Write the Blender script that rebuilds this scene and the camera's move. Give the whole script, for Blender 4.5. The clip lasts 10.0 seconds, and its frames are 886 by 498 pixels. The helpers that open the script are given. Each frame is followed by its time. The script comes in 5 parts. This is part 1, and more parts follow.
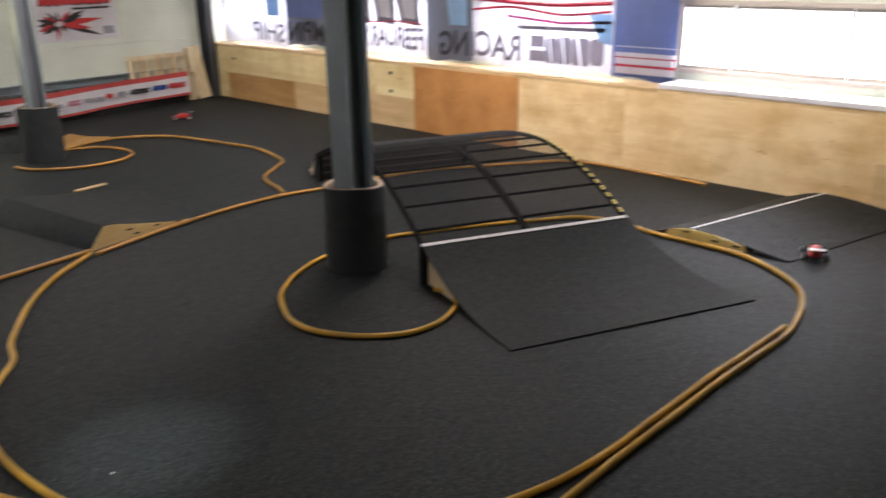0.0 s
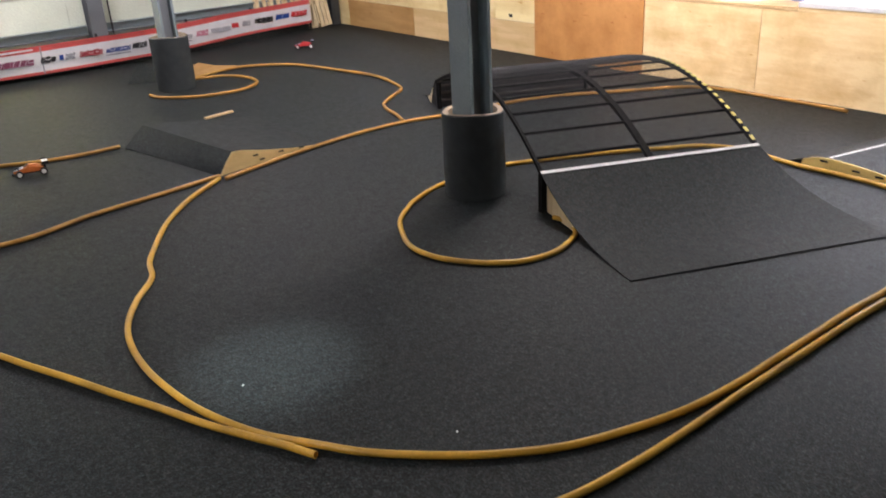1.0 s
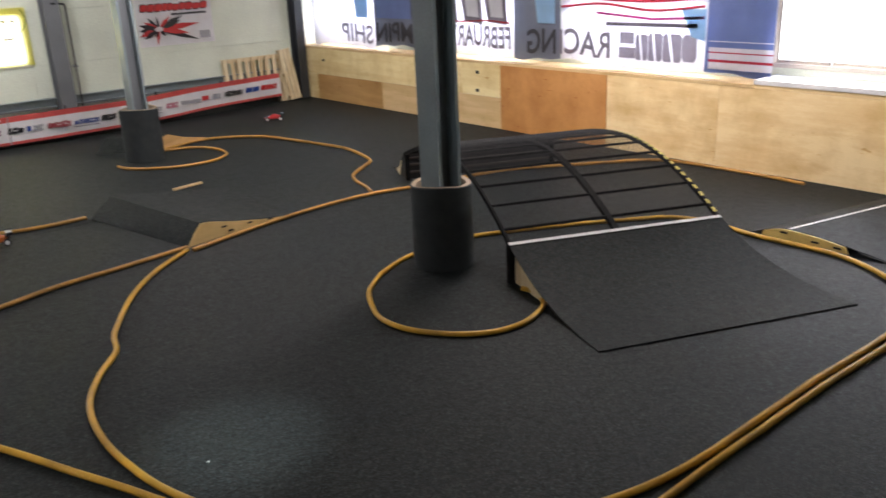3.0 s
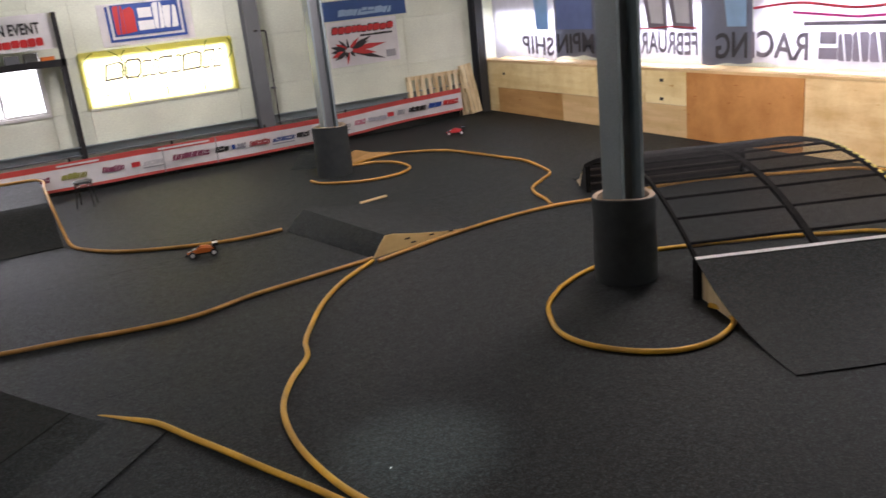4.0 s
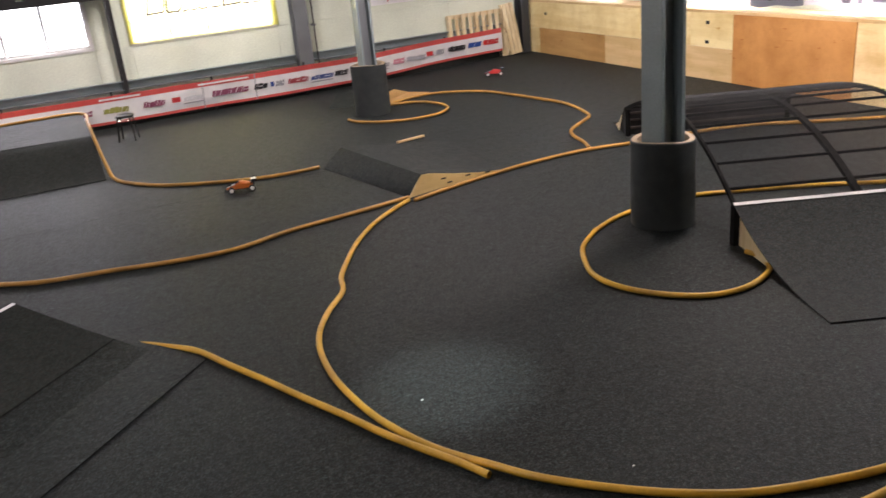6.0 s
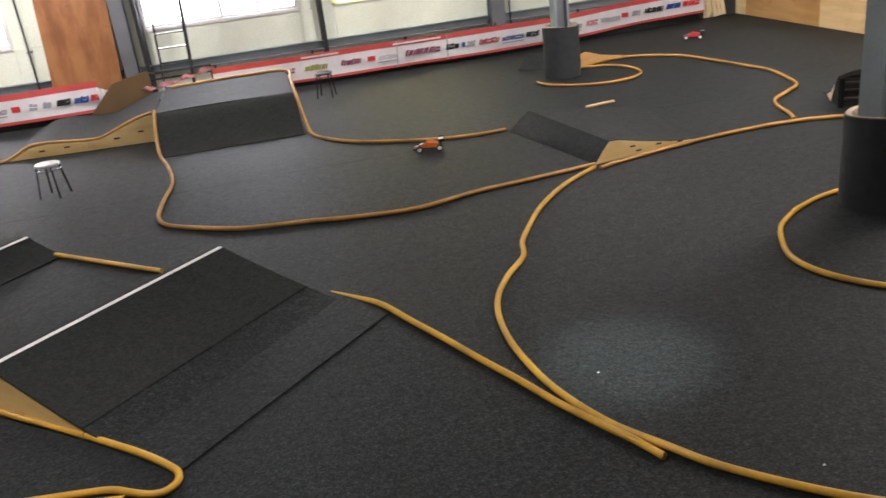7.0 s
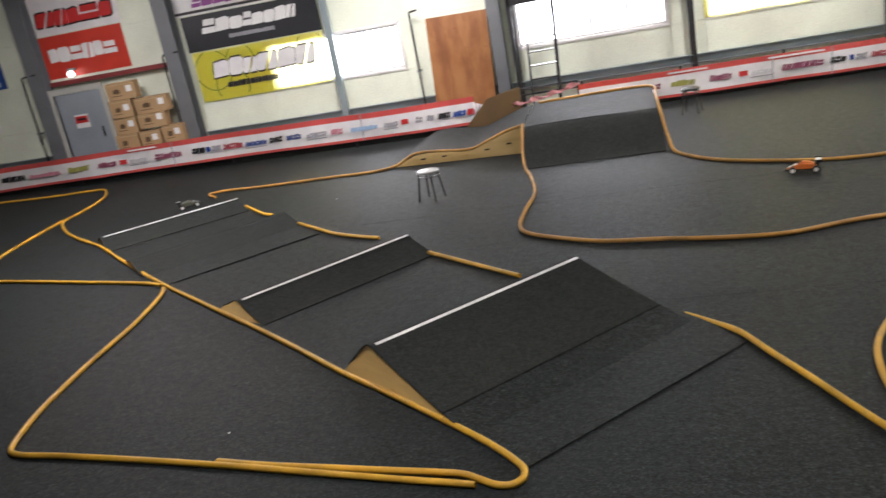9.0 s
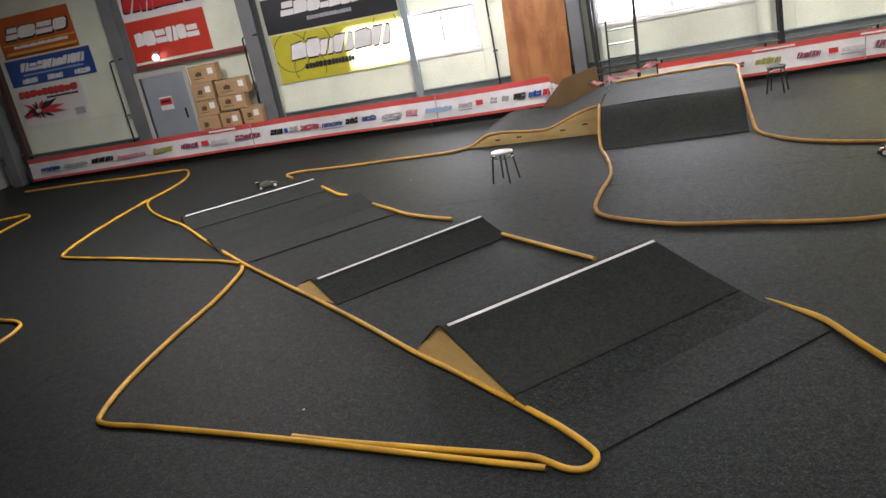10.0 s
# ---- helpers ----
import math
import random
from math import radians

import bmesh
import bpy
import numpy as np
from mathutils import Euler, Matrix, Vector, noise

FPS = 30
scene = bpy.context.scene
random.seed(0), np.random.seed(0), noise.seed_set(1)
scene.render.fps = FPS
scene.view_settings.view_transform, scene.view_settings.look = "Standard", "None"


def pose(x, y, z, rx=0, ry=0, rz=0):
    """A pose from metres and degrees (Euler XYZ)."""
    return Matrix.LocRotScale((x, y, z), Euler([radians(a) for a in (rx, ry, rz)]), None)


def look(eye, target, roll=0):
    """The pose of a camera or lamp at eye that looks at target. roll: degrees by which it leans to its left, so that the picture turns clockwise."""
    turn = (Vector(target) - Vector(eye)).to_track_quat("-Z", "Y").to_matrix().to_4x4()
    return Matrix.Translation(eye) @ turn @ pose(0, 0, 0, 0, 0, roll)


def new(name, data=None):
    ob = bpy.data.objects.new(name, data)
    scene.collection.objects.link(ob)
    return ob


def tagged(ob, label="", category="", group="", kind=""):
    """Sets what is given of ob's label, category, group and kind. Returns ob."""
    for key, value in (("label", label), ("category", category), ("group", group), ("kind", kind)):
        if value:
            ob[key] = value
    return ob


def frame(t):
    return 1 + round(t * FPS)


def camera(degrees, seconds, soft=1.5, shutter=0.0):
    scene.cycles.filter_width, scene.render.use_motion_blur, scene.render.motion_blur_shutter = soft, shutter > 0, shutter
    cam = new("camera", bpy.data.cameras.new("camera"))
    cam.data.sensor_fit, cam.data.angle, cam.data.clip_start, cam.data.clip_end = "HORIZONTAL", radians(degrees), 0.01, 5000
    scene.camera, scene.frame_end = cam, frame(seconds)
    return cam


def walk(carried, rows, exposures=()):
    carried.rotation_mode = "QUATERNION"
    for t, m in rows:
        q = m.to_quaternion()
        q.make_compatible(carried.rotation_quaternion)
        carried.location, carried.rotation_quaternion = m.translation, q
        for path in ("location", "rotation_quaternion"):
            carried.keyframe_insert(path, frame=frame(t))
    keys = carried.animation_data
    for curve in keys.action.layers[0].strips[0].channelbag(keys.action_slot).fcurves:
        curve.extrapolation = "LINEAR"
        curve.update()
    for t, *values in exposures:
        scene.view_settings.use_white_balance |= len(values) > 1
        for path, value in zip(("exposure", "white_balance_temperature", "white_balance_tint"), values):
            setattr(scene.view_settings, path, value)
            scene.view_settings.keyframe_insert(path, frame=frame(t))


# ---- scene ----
cam = camera(56.2, 10.0, shutter=0.4)
PATH = [
    (0, (-0.74, 0.267, 3.066), (0.617, 1.576, 2.4), -1.0),
    (0.5, (-0.729, 0.302, 3.041), (0.39, 1.802, 2.334), -3.5),
    (1, (-0.741, 0.312, 3.02), (0.367, 1.765, 2.209), -3.3),
    (1.5, (-0.66, 0.208, 3.08), (0.655, 1.473, 2.262), -1.5),
    (2, (-0.721, 0.279, 3.061), (0.665, 1.507, 2.306), -1.2),
    (2.5, (-0.745, 0.285, 3.047), (0.586, 1.603, 2.348), -1.6),
    (3, (-0.762, 0.304, 3.047), (0.451, 1.751, 2.387), -2.5),
    (3.2, (-0.765, 0.302, 3.048), (0.381, 1.81, 2.406), -3.3),
    (4.3, (-0.757, 0.365, 3.051), (0.055, 2.088, 2.442), -6.5),
    (4.5, (-0.778, 0.376, 3.053), (0.021, 2.097, 2.423), -6.5),
    (5, (-0.761, 0.369, 3.059), (0.053, 2.065, 2.38), -6.9),
    (5.2, (-0.761, 0.354, 3.055), (0.084, 2.029, 2.362), -6.8),
    (6.3, (-0.796, 0.285, 3.016), (-0.125, 2.02, 2.283), -5.1),
    (6.5, (-0.802, 0.319, 3.013), (-0.243, 2.089, 2.269), -5.8),
    (7, (-0.817, 0.339, 3.047), (-0.468, 2.155, 2.284), -7.0),
    (7.5, (-0.851, 0.313, 3.047), (-0.637, 2.164, 2.319), -8.0),
    (8, (-0.873, 0.316, 3.06), (-0.884, 2.205, 2.403), -8.8),
    (8.5, (-0.887, 0.309, 3.068), (-1.14, 2.194, 2.447), -9.7),
    (9, (-0.903, 0.317, 3.058), (-1.356, 2.168, 2.451), -10.8),
    (9.5, (-0.91, 0.328, 3.056), (-1.526, 2.136, 2.463), -11.8),
    (10, (-0.903, 0.337, 3.054), (-1.53, 2.133, 2.438), -11.9),
]
walk(cam, [(t, look(eye, target, roll)) for t, eye, target, roll in PATH],
     [(t, stops, kelvin, tint) for t, stops, kelvin, tint in ((0, -0.58, 6500, 20), (0.5, -0.76, 6650, 26), (1, 0.0, 6300, 21), (1.5, 0.12, 5900, 17), (2, -0.14, 5950, 16), (2.5, -0.5, 6250, 17), (3, -0.5, 6400, 18), (4.5, -0.62, 6650, 26), (5.2, -0.58, 6850, 29), (6.3, 0.05, 6650, 20), (8, 0.03, 6550, 18), (9.5, 0.07, 6550, 17), (10, 0.1, 6600, 17))])

# ---- light ----
world = bpy.data.worlds.new("world")
scene.world = world
world.use_nodes = True
_nt = world.node_tree
_sky = _nt.nodes.new("ShaderNodeTexSky")
_sky.sky_type = "NISHITA"
_sky.sun_disc = False
_sky.sun_elevation = radians(35)
_sky.sun_rotation = radians(120)
_bg = _nt.nodes["Background"]
_bg.inputs["Strength"].default_value = 0.12
_nt.links.new(_sky.outputs[0], _bg.inputs["Color"])


def area_lamp(name, m, sx, sy, watts, color):
    d = bpy.data.lights.new(name, "AREA")
    d.shape, d.size, d.size_y, d.energy, d.color = "RECTANGLE", sx, sy, watts, color
    ob = new(name, d)
    ob.matrix_world = m
    return ob


# daylight in the window openings
for y, wy, w in ((16.5, 2.6, 120), (12.2, 2.4, 120), (8.6, 2.6, 120), (4.6, 3.0, 105)):
    area_lamp("window_daylight", pose(10.56, y, 1.9, 0, 64, 0), 0.9, wy, w, (0.90, 0.95, 1.0))
for x, w in ((-6.85, 80), (-1.3, 70), (2.4, 130)):
    area_lamp("window_daylight", pose(x, 18.186, 1.9, -90, 0, 0), 2.8, 0.9, w, (0.90, 0.95, 1.0))
# unseen tubes added to light the room; those near a wall tilt to brighten it
for x, y, w, rx, ry in ((4.5, 12.4, 230, 0, 0), (-8.0, 10.8, 310, 0, 0), (-2.4, 4.2, 160, 0, 0), (6.0, 7.4, 260, 0, 0),
                        (-4.5, 15.2, 230, 40, 0), (-11.2, 14.0, 140, 22, 0), (2.5, 15.6, 150, 40, 0),
                        (8.0, 3.6, 225, 0, -58), (8.0, 8.4, 260, 0, -55), (8.0, 14.0, 150, 0, -52)):
    area_lamp("unseen_ceiling_tube", pose(x, y, 4.6, rx, ry, 0), 1.5, 0.4, w, (1.0, 0.935, 0.87) if x > 5 else (0.99, 0.96, 0.93))


# unseen spot lamp, added to cast the round pool of light on the carpet
_d = bpy.data.lights.new("added_pool_spot", "SPOT")
_d.energy, _d.color, _d.spot_size, _d.spot_blend, _d.shadow_soft_size = 1500, (0.86, 1.0, 0.95), radians(19), 1.0, 0.08
new("added_pool_spot", _d).matrix_world = look((1.4, 5.2, 4.75), (1.3, 5.05, 0))


# ---- materials ----
def mat(name, rough=0.6, metal=0.0):
    m = bpy.data.materials.new(name)
    m.use_nodes = True
    b = m.node_tree.nodes["Principled BSDF"]
    b.inputs["Roughness"].default_value = rough
    b.inputs["Metallic"].default_value = metal
    return m, m.node_tree, b


def coords(nt, scale=(1, 1, 1), random_shift=False):
    """Object coordinates scaled, shifted from object to object where asked."""
    tc = nt.nodes.new("ShaderNodeTexCoord")
    mp = nt.nodes.new("ShaderNodeMapping")
    mp.inputs["Scale"].default_value = scale
    nt.links.new(tc.outputs["Object"], mp.inputs["Vector"])
    if random_shift:
        oi = nt.nodes.new("ShaderNodeObjectInfo")
        mu = nt.nodes.new("ShaderNodeMath")
        mu.operation = "MULTIPLY"
        mu.inputs[1].default_value = 37.0
        nt.links.new(oi.outputs["Random"], mu.inputs[0])
        nt.links.new(mu.outputs[0], mp.inputs["Location"])
    return mp.outputs["Vector"]


def noise_tex(nt, vec, scale, detail=4.0, rough=0.55):
    n = nt.nodes.new("ShaderNodeTexNoise")
    n.inputs["Scale"].default_value = scale
    n.inputs["Detail"].default_value = detail
    n.inputs["Roughness"].default_value = rough
    nt.links.new(vec, n.inputs["Vector"])
    return n.outputs["Fac"]


def ramp(nt, fac, stops):
    r = nt.nodes.new("ShaderNodeValToRGB")
    e = r.color_ramp.elements
    e[0].position, e[0].color = stops[0][0], (*stops[0][1], 1)
    e[1].position, e[1].color = stops[-1][0], (*stops[-1][1], 1)
    for p, c in stops[1:-1]:
        k = e.new(p)
        k.color = (*c, 1)
    nt.links.new(fac, r.inputs["Fac"])
    return r.outputs["Color"]


def mix(nt, a, b, fac, kind="MIX"):
    m = nt.nodes.new("ShaderNodeMix")
    m.data_type, m.blend_type = "RGBA", kind
    for s, v in ((m.inputs[6], a), (m.inputs[7], b)):
        if isinstance(v, tuple):
            s.default_value = (*v, 1)
        else:
            nt.links.new(v, s)
    if isinstance(fac, float):
        m.inputs[0].default_value = fac
    else:
        nt.links.new(fac, m.inputs[0])
    return m.outputs[2]


def bump(nt, b, h, strength, dist=0.01):
    n = nt.nodes.new("ShaderNodeBump")
    n.inputs["Strength"].default_value = strength
    n.inputs["Distance"].default_value = dist
    nt.links.new(h, n.inputs["Height"])
    nt.links.new(n.outputs[0], b.inputs["Normal"])


def varied(name, c, rough=0.6, metal=0.0, spread=0.25, big=1.3, fine=60.0, relief=0.15):
    """A surface with broad stains, fine grain and a little relief."""
    m, nt, b = mat(name, rough, metal)
    v = coords(nt)
    dark = tuple(x * (1 - spread) for x in c)
    light = tuple(min(1, x * (1 + spread * 0.6)) for x in c)
    broad = ramp(nt, noise_tex(nt, v, big, 5), [(0.3, dark), (0.7, light)])
    grain = ramp(nt, noise_tex(nt, v, fine, 2), [(0.3, (0.86,) * 3), (0.7, (1.0,) * 3)])
    nt.links.new(mix(nt, broad, grain, 1.0, "MULTIPLY"), b.inputs["Base Color"])
    rr = ramp(nt, noise_tex(nt, v, big * 4, 4), [(0.3, (rough * 0.85,) * 3), (0.7, (min(1, rough * 1.15),) * 3)])
    nt.links.new(rr, b.inputs["Roughness"])
    bump(nt, b, noise_tex(nt, v, fine, 3), relief, 0.004)
    return m


def carpet_mat(name, c, gloss=0.0, k=1.0, spread=1.0):
    """Needle felt: coloured fibres flecked at two sizes, faint worn lanes, matte."""
    m, nt, b = mat(name, 0.7)
    v = coords(nt)
    b.inputs["Specular IOR Level"].default_value = 0.2
    fleck = ramp(nt, noise_tex(nt, v, 75, 3, 0.8), [(0.36, tuple(x * (1 - 0.75 * k) for x in c)), (0.5, c), (0.64, tuple(x * (1 + 1.9 * k) for x in c))])
    mid = ramp(nt, noise_tex(nt, v, 24, 5, 0.8), [(0.34, (1 - 0.76 * spread,) * 3), (0.66, (1 + 0.62 * spread,) * 3)])
    hue = ramp(nt, noise_tex(nt, coords(nt, (1, 1, 1.3)), 41, 2, 0.6), [(0.36, (1.14, 0.95, 0.90)), (0.5, (1, 1, 1)), (0.64, (0.88, 1.04, 1.06))])
    worn = ramp(nt, noise_tex(nt, coords(nt, (0.5, 0.25, 0.5)), 1.1, 6, 0.6), [(0.28, (0.78, 0.81, 0.84)), (0.5, (1.0, 0.99, 0.98)), (0.75, (1.24, 1.18, 1.12))])
    col = mix(nt, mix(nt, mix(nt, fleck, mid, 1.0, "MULTIPLY"), hue, 1.0, "MULTIPLY"), worn, 1.0, "MULTIPLY")
    nt.links.new(col, b.inputs["Base Color"])
    gl = ramp(nt, noise_tex(nt, v, 9.0, 5, 0.7), [(0.3, (0.56 + gloss,) * 3), (0.7, (0.68 + gloss,) * 3)])
    nt.links.new(gl, b.inputs["Roughness"])
    bump(nt, b, noise_tex(nt, v, 80, 3, 0.7), 0.55, 0.007)
    return m


def plywood_mat(name, pale, dark, grain=(0.25, 0.35, 3.0)):
    """Rotary-cut veneer: broad soft figure, faint fine grain, water stains and a few knots."""
    m, nt, b = mat(name, 0.5)
    v = coords(nt, grain, True)
    w = coords(nt, (1, 1, 1), True)
    half_way = tuple((p + d) / 2 for p, d in zip(pale, dark))
    figure = ramp(nt, noise_tex(nt, v, 1.5, 7, 0.6), [(0.32, dark), (0.47, half_way), (0.56, pale)])
    fine = ramp(nt, noise_tex(nt, coords(nt, tuple(6 * g for g in grain), True), 6, 3), [(0.3, (0.94, 0.93, 0.90)), (0.7, (1, 1, 1))])
    stain = ramp(nt, noise_tex(nt, w, 0.9, 6, 0.65), [(0.32, (0.79, 0.72, 0.60)), (0.54, (1, 1, 1))])
    knots = ramp(nt, noise_tex(nt, coords(nt, (1.2, 1.2, 5.0), True), 3.2, 2), [(0.0, (1, 1, 1)), (0.70, (1, 1, 1)), (0.76, (0.78, 0.62, 0.42))])
    col = mix(nt, mix(nt, mix(nt, figure, fine, 1.0, "MULTIPLY"), stain, 1.0, "MULTIPLY"), knots, 1.0, "MULTIPLY")
    nt.links.new(col, b.inputs["Base Color"])
    bump(nt, b, noise_tex(nt, v, 9, 4), 0.1, 0.003)
    return m


def cloth_mat(name, c, through_light=0.4, pale=None):
    """Printed vinyl sheet that lets some light through."""
    m, nt, b = mat(name, 0.45)
    v = coords(nt)
    col = ramp(nt, noise_tex(nt, v, 3.0, 4), [(0.3, tuple(x * 0.86 for x in c)), (0.7, c)])
    nt.links.new(col, b.inputs["Base Color"])
    tr = nt.nodes.new("ShaderNodeBsdfTranslucent")
    if pale:
        tr.inputs["Color"].default_value = (*pale, 1)
    else:
        nt.links.new(col, tr.inputs["Color"])
    ms = nt.nodes.new("ShaderNodeMixShader")
    ms.inputs[0].default_value = through_light
    nt.links.new(b.outputs[0], ms.inputs[1])
    nt.links.new(tr.outputs[0], ms.inputs[2])
    nt.links.new(ms.outputs[0], nt.nodes["Material Output"].inputs["Surface"])
    bump(nt, b, noise_tex(nt, v, 5, 3), 0.2, 0.03)
    return m


def plain(name, c, rough=0.5, metal=0.0):
    return varied(name, c, rough, metal, 0.12, 2.5, 40.0, 0.05)


CARPET = carpet_mat("charcoal carpet", (0.0104, 0.0136, 0.0141), 0.0, 1.25, 1.2)
CARPET_NEW = carpet_mat("darker ramp carpet", (0.0178, 0.0208, 0.0200), 0.2, 0.4, 0.55)
CARPET_SKIRT = carpet_mat("grey carpet", (0.0205, 0.0232, 0.0232), 0.1, 0.6, 0.6)
JOINT = carpet_mat("carpet joint shadow", (0.0085, 0.0095, 0.0098), 0.2)
SEAM = carpet_mat("dark carpet seam", (0.004, 0.004, 0.0045), 0.25)
HOSE = varied("yellow hose plastic", (0.69, 0.385, 0.035), 0.42, 0, 0.38, 2.2, 45.0, 0.2)
HOSE_OCHRE = varied("darker ochre hose plastic", (0.50, 0.255, 0.05), 0.5, 0, 0.38, 2.4, 45.0, 0.2)
PLY = plywood_mat("pale plywood", (0.93, 0.72, 0.41), (0.80, 0.55, 0.26), (0.5, 0.55, 2.6))
PLY_OLD = plywood_mat("yellowed plywood", (0.90, 0.76, 0.43), (0.78, 0.61, 0.30))
PLY_ORANGE = plywood_mat("orange plywood", (0.62, 0.30, 0.10), (0.54, 0.245, 0.075), (1.2, 1.5, 1.5))
PLY_BROWN = plywood_mat("brown plywood", (0.55, 0.33, 0.13), (0.44, 0.25, 0.09))
PLY_TAN = plywood_mat("tan plywood", (0.72, 0.52, 0.28), (0.6, 0.41, 0.19))
PLY_YELLOW = plywood_mat("bright yellow plywood", (0.80, 0.62, 0.22), (0.64, 0.47, 0.15))
PLY_SIDE = plywood_mat("ramp side plywood", (0.74, 0.54, 0.24), (0.58, 0.40, 0.16))
PLY_BOARD = plywood_mat("reddish board", (0.33, 0.145, 0.052), (0.22, 0.082, 0.028), (3.0, 3.0, 0.7))
HARDBOARD = varied("brown hardboard", (0.15, 0.09, 0.036), 0.6, 0, 0.25, 1.6, 50.0, 0.08)
PINE = plywood_mat("pallet pine", (0.84, 0.72, 0.48), (0.68, 0.54, 0.32), (6.0, 6.0, 0.8))
WALL = varied("cream wall panel", (0.76, 0.81, 0.68), 0.5, 0, 0.14, 0.9, 30.0, 0.05)
WALL_DULL = varied("plain wall paint", (0.5, 0.5, 0.46), 0.7, 0, 0.15, 0.7, 30.0, 0.05)
STEEL = varied("blue grey painted steel", (0.23, 0.285, 0.30), 0.45, 0.0, 0.2, 1.5, 50.0, 0.05)
POST_BLACK = varied("almost black painted steel", (0.035, 0.04, 0.045), 0.5, 0.0, 0.2, 1.5, 50.0, 0.05)
STEEL_DARK = varied("dark grey and shaded steel", (0.15, 0.16, 0.17), 0.5, 0.0, 0.2, 1.5, 50.0, 0.05)
FOAM = varied("dark grey foam", (0.027, 0.033, 0.034), 0.85, 0, 0.25, 2.0, 80.0, 0.25)
FOAM_CUT = varied("cut foam edge", (0.36, 0.27, 0.19), 0.9, 0, 0.3, 4.0, 60.0, 0.3)
BLACK = plain("black paint", (0.010, 0.010, 0.011), 0.7)
BRIDGE_BLACK = plain("matt black steel", (0.008, 0.008, 0.008), 0.85)
BRIDGE_BLACK.node_tree.nodes["Principled BSDF"].inputs["Specular IOR Level"].default_value = 0.12
SLAT_BLACK = plain("worn black slat", (0.045, 0.036, 0.032), 0.7)
CHROME = plain("chrome", (0.6, 0.6, 0.6), 0.2, 1.0)
PLY_DULL = plywood_mat("weathered ramp plywood", (0.50, 0.34, 0.15), (0.38, 0.24, 0.09))
PLY_CHEEK = plywood_mat("yellow brown ramp plywood", (0.62, 0.43, 0.165), (0.50, 0.335, 0.12))
WHITE = plain("white paint", (0.8, 0.8, 0.78), 0.5)
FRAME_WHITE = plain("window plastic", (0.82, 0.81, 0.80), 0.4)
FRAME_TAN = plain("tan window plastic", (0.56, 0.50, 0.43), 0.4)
WHITE_TAPE = plain("white tape", (0.86, 0.86, 0.85), 0.4)
YELLOW_TAPE = plain("yellow tape", (0.84, 0.70, 0.18), 0.5)
MAROON = plain("maroon steel", (0.20, 0.035, 0.035), 0.5)
CARD = varied("cardboard", (0.42, 0.27, 0.14), 0.8, 0, 0.15, 2.0, 40.0, 0.1)
CARD_INK = plain("carton print", (0.10, 0.06, 0.03), 0.8)
CARD_TAPE = plain("parcel tape", (0.5, 0.34, 0.18), 0.35)
DOOR_GREY = varied("grey door paint", (0.30, 0.34, 0.38), 0.45, 0, 0.12, 1.2, 40.0, 0.04)
VINYL_WHITE = cloth_mat("white vinyl", (0.86, 0.85, 0.86), 0.25)
VINYL_RED = cloth_mat("red vinyl", (0.66, 0.10, 0.09), 0.2)
BANNER_WHITE = cloth_mat("white banner cloth", (0.74, 0.74, 0.78), 0.5)
# banner cloth greyed for the shade where no window lies behind it
BANNER_SHADED_CLOTH = cloth_mat("shaded banner cloth", (0.20, 0.22, 0.28), 0.35)
BANNER_BLUE = cloth_mat("blue banner cloth", (0.17, 0.23, 0.45), 0.45)
BANNER_RED = cloth_mat("red banner cloth", (0.55, 0.04, 0.07), 0.4)
# lettering ink darkened for the same shaded stretches
BANNER_SHADED_INK = cloth_mat("shaded black banner ink", (0.05, 0.05, 0.06), 0.2)
BANNER_INK = cloth_mat("dark banner ink", (0.26, 0.24, 0.29), 0.35)
SIGN_YELLOW = cloth_mat("yellow sign sheet", (0.76, 0.70, 0.05), 0.55, (0.97, 0.95, 0.72))
SIGN_RIM = cloth_mat("brown sign print", (0.06, 0.045, 0.04), 0.06)
INK = {
    "black": plain("black ink", (0.015, 0.015, 0.018)), "red": plain("red ink", (0.55, 0.03, 0.03)),
    "white": plain("white ink", (0.8, 0.8, 0.8)), "blue": plain("blue ink", (0.02, 0.07, 0.30)),
    "orange": plain("orange ink", (0.70, 0.17, 0.02)), "green": plain("green ink", (0.22, 0.28, 0.06)),
    "grey": plain("grey ink", (0.35, 0.35, 0.38)), "gold": plain("gold ink", (0.70, 0.45, 0.05)),
    "purple": plain("purple ink", (0.25, 0.05, 0.25)), "olive": plain("olive ink", (0.30, 0.30, 0.08)), "rose": plain("rose ink", (0.55, 0.22, 0.28)),
    "plum": plain("plum ink", (0.24, 0.06, 0.11)), "pale": plain("pale grey ink", (0.55, 0.55, 0.57)), "crimson": plain("crimson ink", (0.35, 0.06, 0.07)), "navy": plain("navy ink", (0.06, 0.09, 0.24)), "sky": plain("pale blue ink", (0.3, 0.45, 0.65)),
}


def glass_mat():
    m, nt, b = mat("window glass", 0.02)
    b.inputs["Transmission Weight"].default_value = 1.0
    b.inputs["IOR"].default_value = 1.1
    b.inputs["Base Color"].default_value = (0.97, 0.98, 1, 1)
    return m


def glow_mat(name, c, s):
    m, nt, b = mat(name)
    b.inputs["Base Color"].default_value = (*c, 1)
    b.inputs["Emission Color"].default_value = (*c, 1)
    b.inputs["Emission Strength"].default_value = s
    return m


GLASS = glass_mat()
OUTSIDE = glow_mat("bright overcast distance", (0.93, 0.97, 1.0), 9.0)
LAMP_GLOW = glow_mat("lit lamp", (1.0, 0.96, 0.9), 6.0)
NET = varied("black netting thread", (0.020, 0.020, 0.022), 0.8, 0, 0.3, 3.0, 60.0, 0.1)


